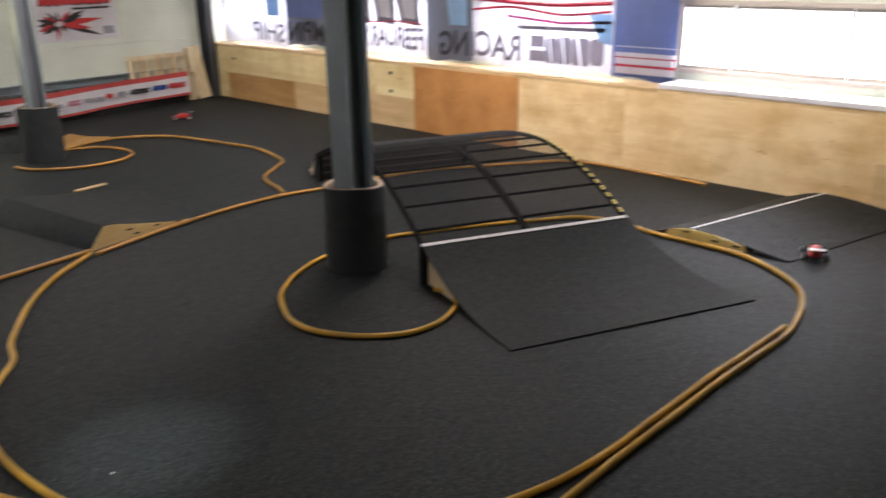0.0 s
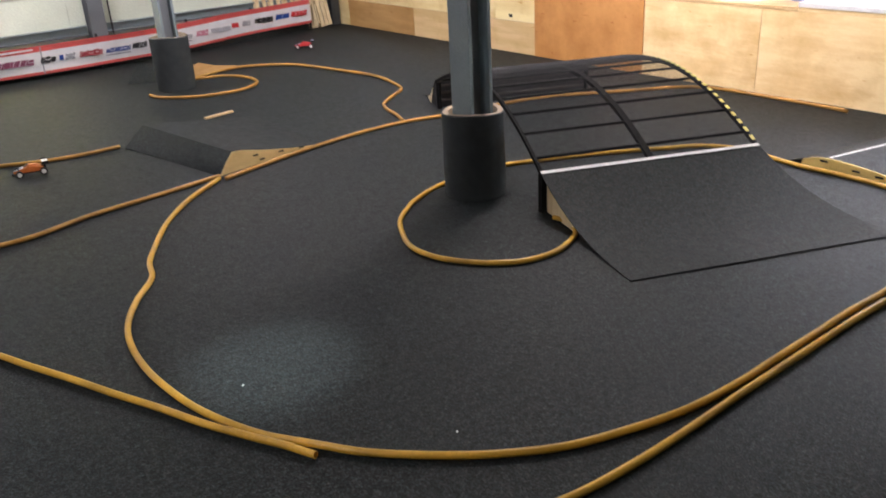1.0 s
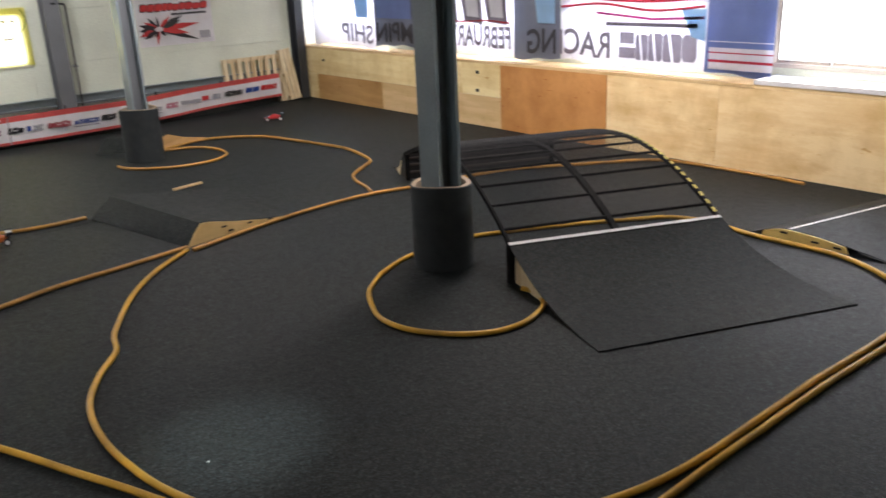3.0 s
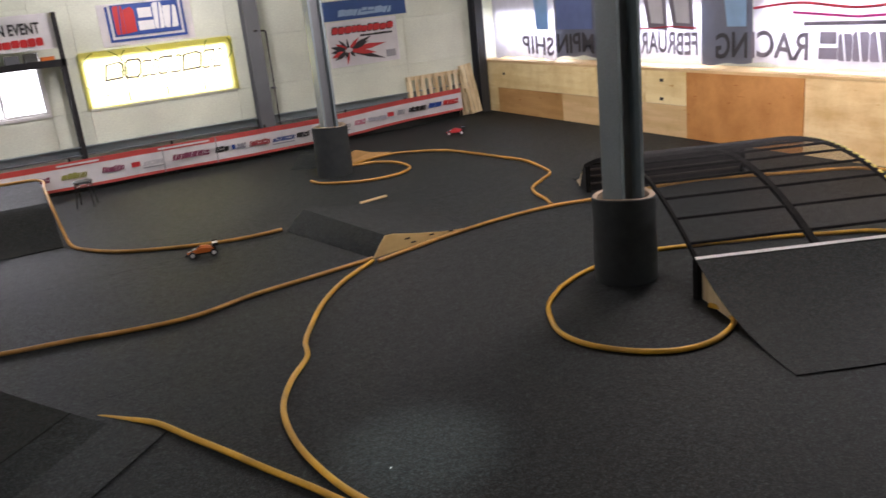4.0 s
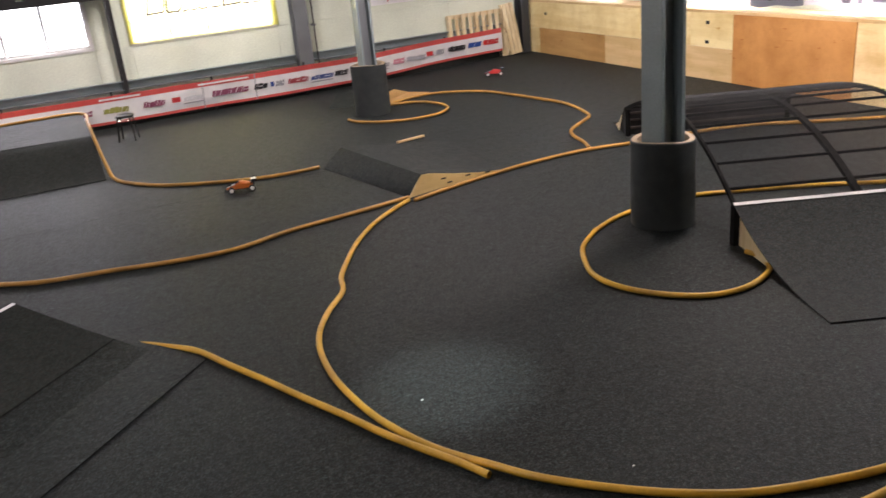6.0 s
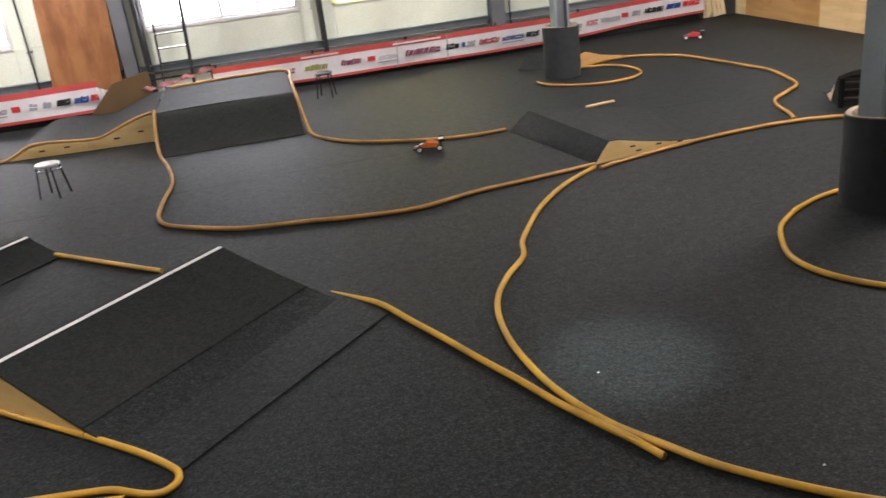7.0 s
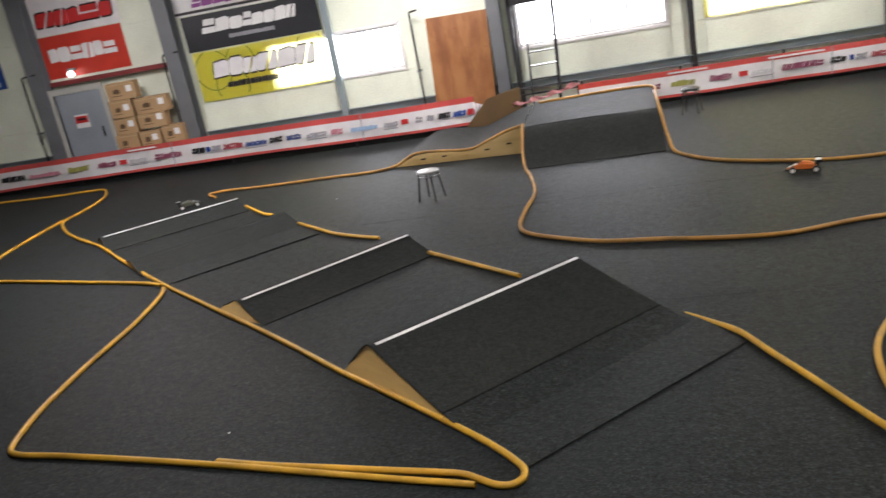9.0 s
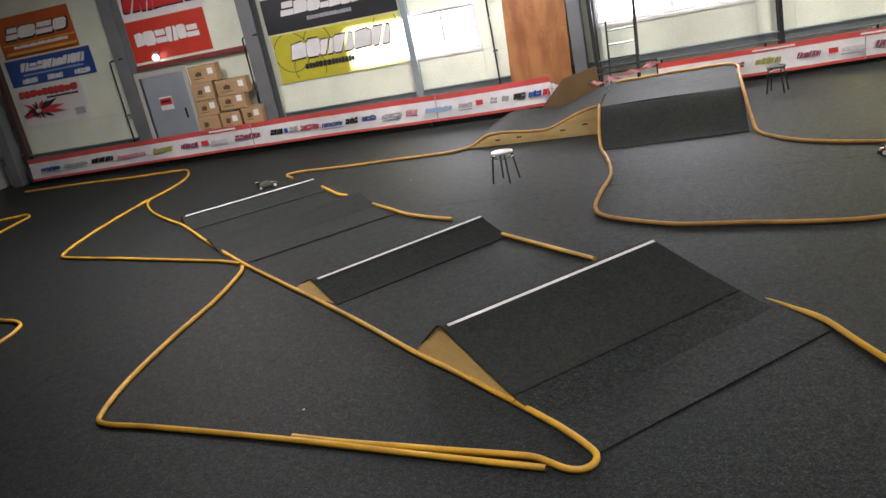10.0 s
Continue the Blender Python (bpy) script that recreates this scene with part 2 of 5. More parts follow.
# ---- mesh helpers ----
def mesh_of(bm, name, material, smooth=False):
    me = bpy.data.meshes.new(name)
    bmesh.ops.recalc_face_normals(bm, faces=bm.faces)
    if smooth:
        for e in bm.edges:
            if len(e.link_faces) == 2 and e.calc_face_angle(0.0) > 0.75:
                e.smooth = False
    bm.to_mesh(me)
    bm.free()
    me.materials.append(material)
    if smooth:
        me.polygons.foreach_set("use_smooth", [True] * len(me.polygons))
    return me


def thing(name, at, label, category, group="", kind=""):
    ob = new(name)
    ob.empty_display_size = 0.1
    ob.location = at
    return tagged(ob, label, category, group, kind)


def origin(ob):
    p = Vector((0, 0, 0))
    while ob is not None:
        p += ob.location
        ob = ob.parent
    return p


def part(name, bm, material, parent, label="", smooth=False):
    """Links a bmesh given in world places as one mesh under its thing."""
    o = origin(parent)
    bmesh.ops.translate(bm, verts=bm.verts, vec=-o)
    ob = new(name, mesh_of(bm, name, material, smooth))
    ob.parent = parent
    return tagged(ob, label)


def solid(name, bm, material, label="", category="", kind="", group="", smooth=False):
    return tagged(new(name, mesh_of(bm, name, material, smooth)), label, category, group, kind)


def box(lo, hi, bevel=0.0, bm=None):
    b = bmesh.new()
    r = bmesh.ops.create_cube(b, size=1.0)
    for v in b.verts:
        v.co = Vector([lo[i] + (v.co[i] + 0.5) * (hi[i] - lo[i]) for i in range(3)])
    if bevel:
        bmesh.ops.bevel(b, geom=list(b.edges), offset=bevel, segments=2, profile=0.6, affect="EDGES")
    if bm is not None:
        me = bpy.data.meshes.new("tmp")
        b.to_mesh(me)
        b.free()
        bm.from_mesh(me)
        bpy.data.meshes.remove(me)
        return bm
    return b


def bar(a, b, w, h, bevel=0.0, up=(0, 0, 1)):
    """A square bar from a to b."""
    a, b = Vector(a), Vector(b)
    d = b - a
    m = box((-w / 2, -h / 2, 0), (w / 2, h / 2, d.length), bevel)
    z = d.normalized()
    x = z.cross(Vector(up))
    if x.length < 1e-4:
        x = Vector((1, 0, 0))
    x.normalize()
    y = z.cross(x)
    rot = Matrix((x, y, z)).transposed().to_4x4()
    bmesh.ops.transform(m, matrix=Matrix.Translation(a) @ rot, verts=m.verts)
    return m


def rod(a, b, r, n=10, r2=None):
    a, b = Vector(a), Vector(b)
    d = b - a
    m = bmesh.new()
    bmesh.ops.create_cone(m, cap_ends=True, segments=n, radius1=r, radius2=r if r2 is None else r2, depth=d.length)
    q = d.to_track_quat("Z", "Y").to_matrix().to_4x4()
    bmesh.ops.transform(m, matrix=Matrix.Translation((a + b) / 2) @ q, verts=m.verts)
    return m


def sweep(pts, r, n=8, ribs=0.0, bm=None, hollow=False):
    """A round tube along points, with ribs where asked."""
    m = bm or bmesh.new()
    rings = []
    for i, p in enumerate(pts):
        d = (pts[min(i + 1, len(pts) - 1)] - pts[max(i - 1, 0)]).normalized()
        s = d.cross(Vector((0, 0, 1)))
        s = s.normalized() if s.length > 1e-4 else Vector((1, 0, 0))
        u = s.cross(d)
        k = r * (1 + (ribs if i % 2 else -ribs))
        rings.append([m.verts.new(p + k * (math.cos(a) * s + math.sin(a) * u)) for a in (2 * math.pi * j / n for j in range(n))])
    for a, b in zip(rings, rings[1:]):
        for j in range(n):
            m.faces.new((a[j], a[(j + 1) % n], b[(j + 1) % n], b[j]))
    for ring, inner in ((rings[0], pts[min(6, len(pts) - 1)]), (rings[-1], pts[max(-7, -len(pts))])):
        if hollow:
            c = sum((v.co for v in ring), Vector()) / n
            lip = [m.verts.new(c + (v.co - c) * 0.78) for v in ring]
            deep = [m.verts.new(inner + (v.co - c) * 0.72) for v in ring]
            for a, b in ((ring, lip), (lip, deep)):
                for j in range(n):
                    m.faces.new((a[j], a[(j + 1) % n], b[(j + 1) % n], b[j]))
            m.faces.new(deep)
        else:
            m.faces.new(ring)
    return m


def spline(ctrl, step):
    """Even points on a smooth curve through the control points."""
    c = [Vector(p) for p in ctrl]
    c = [2 * c[0] - c[1]] + c + [2 * c[-1] - c[-2]]
    fine = []
    for i in range(1, len(c) - 2):
        p0, p1, p2, p3 = c[i - 1 : i + 3]
        a0, a1, a2 = (max(1e-3, (q - p).length ** 0.5) for p, q in ((p0, p1), (p1, p2), (p2, p3)))
        m1 = (p1 - p0) / a0 - (p2 - p0) / (a0 + a1) + (p2 - p1) / a1
        m2 = (p2 - p1) / a1 - (p3 - p1) / (a1 + a2) + (p3 - p2) / a2
        m1, m2 = m1 * a1, m2 * a1
        k = max(2, int((p2 - p1).length / 0.03))
        for j in range(k):
            s = j / k
            fine.append((2 * s**3 - 3 * s**2 + 1) * p1 + (s**3 - 2 * s**2 + s) * m1 + (3 * s**2 - 2 * s**3) * p2 + (s**3 - s**2) * m2)
    fine.append(c[-2])
    out, need = [fine[0]], step
    for a, b in zip(fine, fine[1:]):
        d = (b - a).length
        done = 0.0
        while d - done >= need:
            done += need
            out.append(a + (b - a) * (done / d))
            need = step
        need -= d - done
    return out


def prism(outline, offset):
    """A closed outline in space, pushed along offset."""
    m = bmesh.new()
    a = [m.verts.new(Vector(p)) for p in outline]
    b = [m.verts.new(Vector(p) + Vector(offset)) for p in outline]
    m.faces.new(a)
    m.faces.new(b[::-1])
    for i in range(len(a)):
        j = (i + 1) % len(a)
        m.faces.new((a[i], b[i], b[j], a[j]))
    return m


def sheet(grid, thick):
    """A slab from a grid of points, thickened straight down."""
    m = bmesh.new()
    top = [[m.verts.new(Vector(p)) for p in row] for row in grid]
    low = [[m.verts.new(Vector(p) - Vector((0, 0, thick))) for p in row] for row in grid]
    R, C = len(grid), len(grid[0])
    for i in range(R - 1):
        for j in range(C - 1):
            m.faces.new((top[i][j], top[i][j + 1], top[i + 1][j + 1], top[i + 1][j]))
            m.faces.new((low[i][j], low[i + 1][j], low[i + 1][j + 1], low[i][j + 1]))
    for j in range(C - 1):
        m.faces.new((top[0][j], low[0][j], low[0][j + 1], top[0][j + 1]))
        m.faces.new((top[-1][j], top[-1][j + 1], low[-1][j + 1], low[-1][j]))
    for i in range(R - 1):
        m.faces.new((top[i][0], top[i + 1][0], low[i + 1][0], low[i][0]))
        m.faces.new((top[i][-1], low[i][-1], low[i + 1][-1], top[i + 1][-1]))
    return m


def lerp(a, b, s):
    return Vector(a) * (1 - s) + Vector(b) * s


def lettering(text, height, m, material, parent, name="lettering", bold=0.0):
    """Built-in font, turned into a mesh, its foot line's start at the pose m."""
    cu = bpy.data.curves.new("text", "FONT")
    cu.body, cu.size, cu.extrude, cu.offset = text, height * 1.37, 0.001, bold
    tmp = new("text", cu)
    bpy.context.view_layer.update()
    me = bpy.data.meshes.new_from_object(tmp.evaluated_get(bpy.context.evaluated_depsgraph_get()))
    bpy.data.objects.remove(tmp)
    me.transform(Matrix.Translation(-origin(parent)) @ m)
    me.materials.clear()
    me.materials.append(material)
    ob = new(name, me)
    ob.parent = parent
    return ob


# ---- room ----
YA, XB, XE = 18.2, 10.0, 10.6
floor = tagged(new("floor", mesh_of(sheet([[(-19 + i * 29.6 / 24, -4 + j * 22.2 / 18, -0.004 + 0.004 * noise.noise((i * 0.7, j * 0.7, 0))) for j in range(19)] for i in range(25)], 0.15), "floor", CARPET, True)), "charcoal needle-felt carpet floor of an indoor race track", "floor", kind="structure")
solid("ceiling", box((-19.2, -4.2, 4.9), (11.4, 18.6, 5.1)), WALL_DULL, "plain pale ceiling", "ceiling", "structure")
solid("wall_south", box((-19.2, -4.2, -0.15), (11.4, -4.0, 4.9)), WALL_DULL, "plain cream wall", "wall", "structure")
solid("wall_west", box((-19.2, -4.0, -0.15), (-19.0, 18.4, 4.9)), WALL_DULL, "plain cream wall", "wall", "structure")


def panelled_wall(name, cuts_u, cuts_z, holes, put, label):
    """A wall of panels with thin joints; holes are (u0, u1, z0, z1)."""
    root = thing(name, (0, 0, 0), label, "wall", kind="structure")
    for u0, u1 in zip(cuts_u, cuts_u[1:]):
        for z0, z1 in zip(cuts_z, cuts_z[1:]):
            if any(u0 >= h[0] - 0.01 and u1 <= h[1] + 0.01 and z0 >= h[2] - 0.01 and z1 <= h[3] + 0.01 for h in holes):
                continue
            lo, hi = put(u0 + 0.002, u1 - 0.002, z0 + 0.002, z1 - 0.002)
            part("wall_panel", box(lo, hi), WALL, root)
            # unseen box behind each panel, added to keep daylight from leaking through the joints
            lo, hi = put(u0, u1, z0, z1)
            k = 1 if abs(hi[1] - lo[1] - 0.15) < 1e-6 else 0
            back = Vector((0.15, 0, 0)) if k == 0 else Vector((0, 0.15, 0))
            thin = Vector((-0.13, 0, 0)) if k == 0 else Vector((0, -0.13, 0))
            part("wall_leak_stop", box(Vector(lo) + back, Vector(hi) + back + thin), WALL_DULL, root)
    return root


WN = [(-8.45, -5.3), (-2.87, 0.25), (0.95, 3.92)]
HN = [(a, b, 1.38, 2.42) for a, b in WN]
panelled_wall("wall_north", [-19.0, -16.4, -14.05, -12.65, -10.3, -8.45, -5.3, -2.87, 0.25, 0.95, 3.92, 6.0, 8.0, 10.6], [-0.15, 1.38, 2.42, 3.4, 4.9], HN,
              lambda a, b, c, d: ((a, YA, c), (b, YA + 0.15, d)), "cream insulated panel wall with window openings")
WEY = [(15.2, 17.9), (11.1, 13.6), (7.2, 10.1), (3.15, 6.40)]
HE = [(a, b, 1.4, 2.42) for a, b in WEY]
panelled_wall("wall_east", [-4.0, -0.5, 3.15, 6.40, 7.2, 10.1, 11.1, 13.6, 15.2, 17.9, 18.35], [-0.15, 1.4, 2.42, 3.4, 4.9], HE,
              lambda a, b, c, d: ((XE, a, c), (XE + 0.15, b, d)), "cream insulated panel wall with window openings")
for nm, lo, hi in (("backdrop", (16, -14, -6), (16.1, 30, 14)), ("backdrop", (-28, 24, -6), (15, 24.1, 14))):
    solid(nm, box(lo, hi), OUTSIDE, "bright overexposed daylight outside the windows", "backdrop", "structure")


def window(name, along, a, b, z0, z1, depth):
    """A sliding window with a white frame; along: 'x' or 'y'."""
    def at(u, w, z):
        return (u, w, z) if along == "x" else (w, u, z)

    root = thing(name, at((a + b) / 2, depth, z0), "white plastic sliding window full of bright daylight", "window", kind="structure")
    fr = 0.06
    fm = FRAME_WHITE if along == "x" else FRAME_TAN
    def piece(nm, u0, u1, w0, w1, c0, c1, mt, bev=0.006):
        lo, hi = at(u0, w0, c0), at(u1, w1, c1)
        return part(nm, box(lo, hi, bev), mt, root)
    for u0, u1, c0, c1 in ((a, b, z0, z0 + fr), (a, b, z1 - fr, z1), (a, a + fr, z0 + fr, z1 - fr), (b - fr, b, z0 + fr, z1 - fr)):
        piece("window_frame", u0, u1, depth - 0.03, depth + 0.10, c0, c1, fm)
    n = 4
    w = (b - a - 2 * fr) / n
    for i in range(n):
        u0 = a + fr + i * w
        off = 0.02 if i % 2 else 0.055
        for p0, p1, c0, c1 in ((u0, u0 + 0.035, z0 + fr, z1 - fr), (u0 + w - 0.035, u0 + w, z0 + fr, z1 - fr), (u0 + 0.035, u0 + w - 0.035, z0 + fr, z0 + fr + 0.05), (u0 + 0.035, u0 + w - 0.035, z1 - fr - 0.05, z1 - fr)):
            piece("sash", p0, p1, depth + off, depth + off + 0.03, c0, c1, fm, 0.004)
        g = piece("pane", u0 + 0.035, u0 + w - 0.035, depth + off + 0.012, depth + off + 0.018, z0 + fr + 0.05, z1 - fr - 0.05, GLASS, 0)
        g.visible_shadow = False
    return root


for i, (a, b) in enumerate(WN):
    window("window_%d" % (i + 1), "x", a, b, 1.38, 2.42, YA)
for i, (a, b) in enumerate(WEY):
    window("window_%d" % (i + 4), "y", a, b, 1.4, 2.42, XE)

# plywood half wall with its ledge
half = thing("half_wall", (XB, 7, 0), "plywood half wall lining under the windows, patched from sheets", "wall", kind="structure")
part("backing", box((XB + 0.025, -4, 0), (XE - 0.004, YA - 0.01, 1.16)), WALL_DULL, half)


def ply(y0, y1, z0, z1, mt, label="", x=XB, t=0.018):
    return part("plywood_sheet", box((x - random.uniform(0, 0.004), y0 + 0.003, z0), (x + t, y1 - 0.003, z1), 0.002), mt, half, label)


ply(14.95, 17.5, 0.004, 0.585, PLY_BROWN, "brown plywood sheet")
ply(13.6, 14.95, 0.004, 0.585, PLY_TAN)
ply(11.29, 13.6, 0.004, 0.575, PLY_TAN)
ply(17.5, 18.15, 0.004, 0.585, PLY_OLD)
ply(13.8, 18.15, 0.59, 1.175, PLY_OLD)
ply(12.35, 13.8, 0.58, 1.175, PLY_OLD)
ply(11.29, 12.35, 0.58, 1.175, PLY_OLD)
ply(8.85, 11.29, 0.004, 1.176, PLY_ORANGE, "orange-brown plywood sheet", XB - 0.012)
ply(6.83, 8.85, 0.004, 1.175, PLY)
ply(2.2, 6.83, 0.004, 1.175, PLY)
ply(2.2, 6.3, 1.178, 1.232, PLY)
ply(1.9, 2.2, 0.004, 1.232, PLY)
ply(1.9, 3.28, 0.004, 0.60, PLY_TAN, "tan plywood patch", XB - 0.014)
ply(-0.6, 1.9, 0.004, 1.23, PLY)
ply(-4, -0.6, 0.004, 1.23, PLY)
part("ledge", box((XB - 0.01, 6.3, 1.177), (XE - 0.004, YA - 0.01, 1.225), 0.004), PLY_TAN, half, "tan plywood ledge")
part("ledge", box((XB - 0.02, -4, 1.235), (XE - 0.004, 6.3, 1.30), 0.006), WHITE, half, "white painted window ledge")


# ---- columns ----
def column(x, y, dia, h, w, d):
    root = thing("column", (x, y, 0), "blue-grey steel column in a dark foam crash sleeve", "column", "columns in the track")
    for s in (-1, 1):
        part("flange", box((x + s * (w / 2 - 0.02) - 0.02, y - d / 2, 0), (x + s * (w / 2 - 0.02) + 0.02, y + d / 2, 4.9), 0.004), STEEL, root)
    # shade of the recess between the flanges is put into a darker web colour
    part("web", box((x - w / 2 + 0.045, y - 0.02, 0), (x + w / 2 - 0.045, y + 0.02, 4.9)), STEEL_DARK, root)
    bm = bmesh.new()
    n = 40
    prof = [(dia / 2, 0.0), (dia / 2 + 0.004, h * 0.3), (dia / 2 - 0.004, h * 0.7), (dia / 2, h - 0.01), (dia / 2 - 0.012, h), (dia / 2 - 0.065, h), (dia / 2 - 0.07, h - 0.02), (dia / 2 - 0.07, h - 0.3)]
    rings = [[bm.verts.new((x + r * math.cos(a), y + r * math.sin(a), z + (0.012 * math.sin(a * 2) if z > 0.5 else 0))) for a in (2 * math.pi * k / n for k in range(n))] for r, z in prof]
    for a, b in zip(rings[:5], rings[1:5]):
        for k in range(n):
            bm.faces.new((a[k], a[(k + 1) % n], b[(k + 1) % n], b[k]))
    part("foam_sleeve", bm, FOAM, root, "dark grey foam sleeve", True)
    bm = bmesh.new()
    rings = [[bm.verts.new((x + r * math.cos(a), y + r * math.sin(a), z + 0.012 * math.sin(a * 2))) for a in (2 * math.pi * k / n for k in range(n))] for r, z in prof[4:]]
    for a, b in zip(rings, rings[1:]):
        for k in range(n):
            bm.faces.new((a[k], a[(k + 1) % n], b[(k + 1) % n], b[k]))
    part("sleeve_rim", bm, FOAM_CUT, root, "brown cut edge of the foam sleeve", True)
    return root


column(4.58, 6.66, 0.64, 0.88, 0.29, 0.30)
column(4.42, 14.34, 0.64, 0.88, 0.26, 0.26)


# ---- hoses ----
HR = 0.0238


def hose(ctrl, material=HOSE, label="yellow corrugated plastic hose lying on the carpet as a track edge"):
    pts = [(p[0], p[1], (p[2] if len(p) > 2 else 0) + HR - 0.003) for p in ctrl]
    ob = solid("track_hose", sweep(spline(pts, 0.0065), HR, 12, 0.055, None, True), material, label, "hose", "", "hoses along the track", True)
    return ob


hose([(2.79, 9.10), (2.24, 8.68), (1.81, 8.20), (1.47, 7.66), (1.30, 7.34), (1.20, 7.02), (0.94, 6.67), (0.75, 6.33), (0.66, 6.04), (0.61, 5.61), (0.63, 5.16), (0.69, 4.80), (0.85, 4.34), (1.06, 4.00), (1.22, 3.76),
      (1.49, 3.47), (1.78, 3.22), (2.11, 3.01), (2.52, 2.86), (2.90, 2.765), (3.35, 2.72), (3.84, 2.715), (4.39, 2.71), (4.74, 2.71), (5.15, 2.685), (5.95, 2.655)])
hose([(1.15, 2.86), (1.84, 2.69), (2.24, 2.65), (2.77, 2.635), (3.28, 2.64), (3.84, 2.635), (4.40, 2.63), (4.72, 2.625), (5.38, 2.595), (5.82, 2.585), (6.33, 2.68), (6.60, 2.77), (6.85, 2.90), (7.08, 3.12), (7.33, 3.52), (7.43, 3.83), (7.45, 4.22),
      (7.45, 4.73), (7.52, 5.19), (7.52, 5.56), (7.37, 5.84), (7.00, 6.10), (6.56, 6.39), (6.12, 6.64), (5.70, 6.86), (5.38, 7.01), (4.98, 7.08), (4.55, 7.06), (4.23, 6.99), (3.85, 6.82)])
hose([(3.85, 6.82), (3.50, 6.53), (3.31, 6.23), (3.19, 5.94), (3.19, 5.66), (3.29, 5.40), (3.47, 5.16), (3.71, 4.99), (3.98, 4.94), (4.22, 4.99), (4.44, 5.10), (4.54, 5.24), (4.585, 5.38), (4.57, 5.51)])
hose([(-0.66, 7.26, -0.06), (-0.56, 7.15, -0.046), (-0.38, 6.93, -0.032), (-0.20, 6.66, -0.006), (-0.01, 6.21), (0.17, 5.80), (0.33, 5.41), (0.50, 5.02), (0.64, 4.67), (0.80, 4.34), (0.91, 4.13), (1.00, 3.92)])
# the long edge that climbs the table jump and its wave
hose([(2.83, 9.19), (1.98, 9.08), (1.29, 9.00), (0.59, 8.82), (-0.03, 8.90), (-0.64, 9.07), (-1.28, 9.22), (-1.72, 9.47), (-2.17, 9.84), (-2.28, 10.16), (-2.27, 10.86), (-2.21, 11.61), (-2.34, 12.58),
      (-2.5, 13.3, 0.02), (-2.55, 13.8, 0.2), (-2.56, 14.2, 0.4), (-2.57, 14.45, 0.47)], HOSE_OCHRE)
hose([(-2.62, 14.47, 0.452), (-2.9, 14.50, 0.385), (-3.2, 14.53, 0.272), (-3.5, 14.57, 0.162), (-3.8, 14.6, 0.158), (-4.2, 14.64, 0.19), (-4.45, 14.67, 0.198), (-4.65, 14.69, 0.175), (-4.85, 14.70, 0.075), (-5.0, 14.70, 0.012), (-5.29, 14.55), (-6.40, 14.57), (-7.55, 14.58), (-8.52, 14.66), (-8.68, 14.54), (-8.41, 14.20)], HOSE_OCHRE)
hose([(-2.45, 16.62, 0.46), (-1.75, 16.70, 0.46), (-0.45, 16.72, 0.46), (-0.28, 16.5, 0.46), (-0.28, 15.6, 0.46), (-0.29, 14.6, 0.46), (-0.28, 14.1, 0.36), (-0.24, 13.6, 0.13), (-0.19, 13.08), (0.00, 12.60), (0.30, 12.20), (0.70, 11.89), (1.50, 11.49), (1.95, 11.39), (2.42, 11.39)], HOSE_OCHRE)
hose([(4.90, 14.68), (5.35, 14.51), (5.58, 14.04), (5.52, 13.51), (5.19, 13.23), (4.81, 13.18), (4.45, 13.27), (4.13, 13.49), (3.90, 13.77), (3.84, 14.07)], HOSE_OCHRE)
hose([(4.90, 14.78), (5.82, 15.02), (6.31, 14.77), (6.70, 14.33), (6.89, 13.61), (7.02, 12.88), (7.11, 12.25), (6.98, 11.51), (6.82, 11.08), (6.52, 10.84), (6.09, 10.51), (5.92, 10.20), (5.82, 9.81), (5.70, 9.51)], HOSE_OCHRE)
hose([(2.84, 9.04), (3.23, 9.15), (3.92, 9.31), (4.81, 9.44), (5.66, 9.43), (6.42, 9.23), (7.19, 9.12), (7.93, 8.92), (8.58, 8.48), (9.09, 8.13), (9.60, 7.78), (9.80, 7.43), (9.85, 6.61), (9.83, 5.69), (9.80, 5.36)], HOSE_OCHRE)
hose([(-17.24, 16.84), (-15.43, 16.82), (-13.70, 16.64), (-12.75, 16.65), (-12.34, 16.60), (-11.89, 16.02), (-11.62, 15.35), (-11.52, 14.56), (-11.50, 13.97), (-11.32, 13.65), (-10.78, 13.00), (-10.01, 12.31), (-9.32, 11.77), (-8.55, 11.02),
      (-7.58, 10.09), (-6.81, 9.38), (-6.08, 8.75), (-5.58, 8.32), (-4.91, 7.75), (-4.23, 7.15), (-3.51, 6.49), (-3.08, 6.13), (-2.74, 5.84), (-2.42, 5.56)])
hose([(-2.41, 5.55), (-2.20, 5.36), (-2.02, 5.19), (-1.84, 4.99), (-1.76, 4.87), (-1.76, 4.78), (-1.83, 4.71), (-1.93, 4.72), (-2.05, 4.79), (-2.15, 4.85), (-2.34, 4.89), (-2.75, 4.95), (-3.19, 5.02), (-3.65, 5.09), (-4.09, 5.18)])
hose([(-11.55, 13.97), (-11.43, 12.80), (-11.26, 11.75), (-11.07, 11.00), (-10.91, 10.70), (-10.67, 10.59), (-9.57, 10.28), (-8.30, 9.90), (-7.17, 9.55), (-6.89, 9.41)])
hose([(-6.79, 9.29), (-6.71, 9.12), (-6.54, 8.19), (-6.48, 7.15), (-6.36, 6.17), (-6.22, 5.66), (-6.15, 5.52), (-6.04, 5.46), (-5.61, 5.40), (-4.71, 5.25), (-3.91, 5.10), (-3.18, 4.95), (-2.53, 4.82), (-2.06, 4.73)])
hose([(-14.17, 12.28), (-14.32, 12.98), (-14.44, 13.63), (-14.49, 13.91), (-14.79, 14.17), (-15.05, 14.08), (-15.29, 14.00), (-16.25, 13.67)])
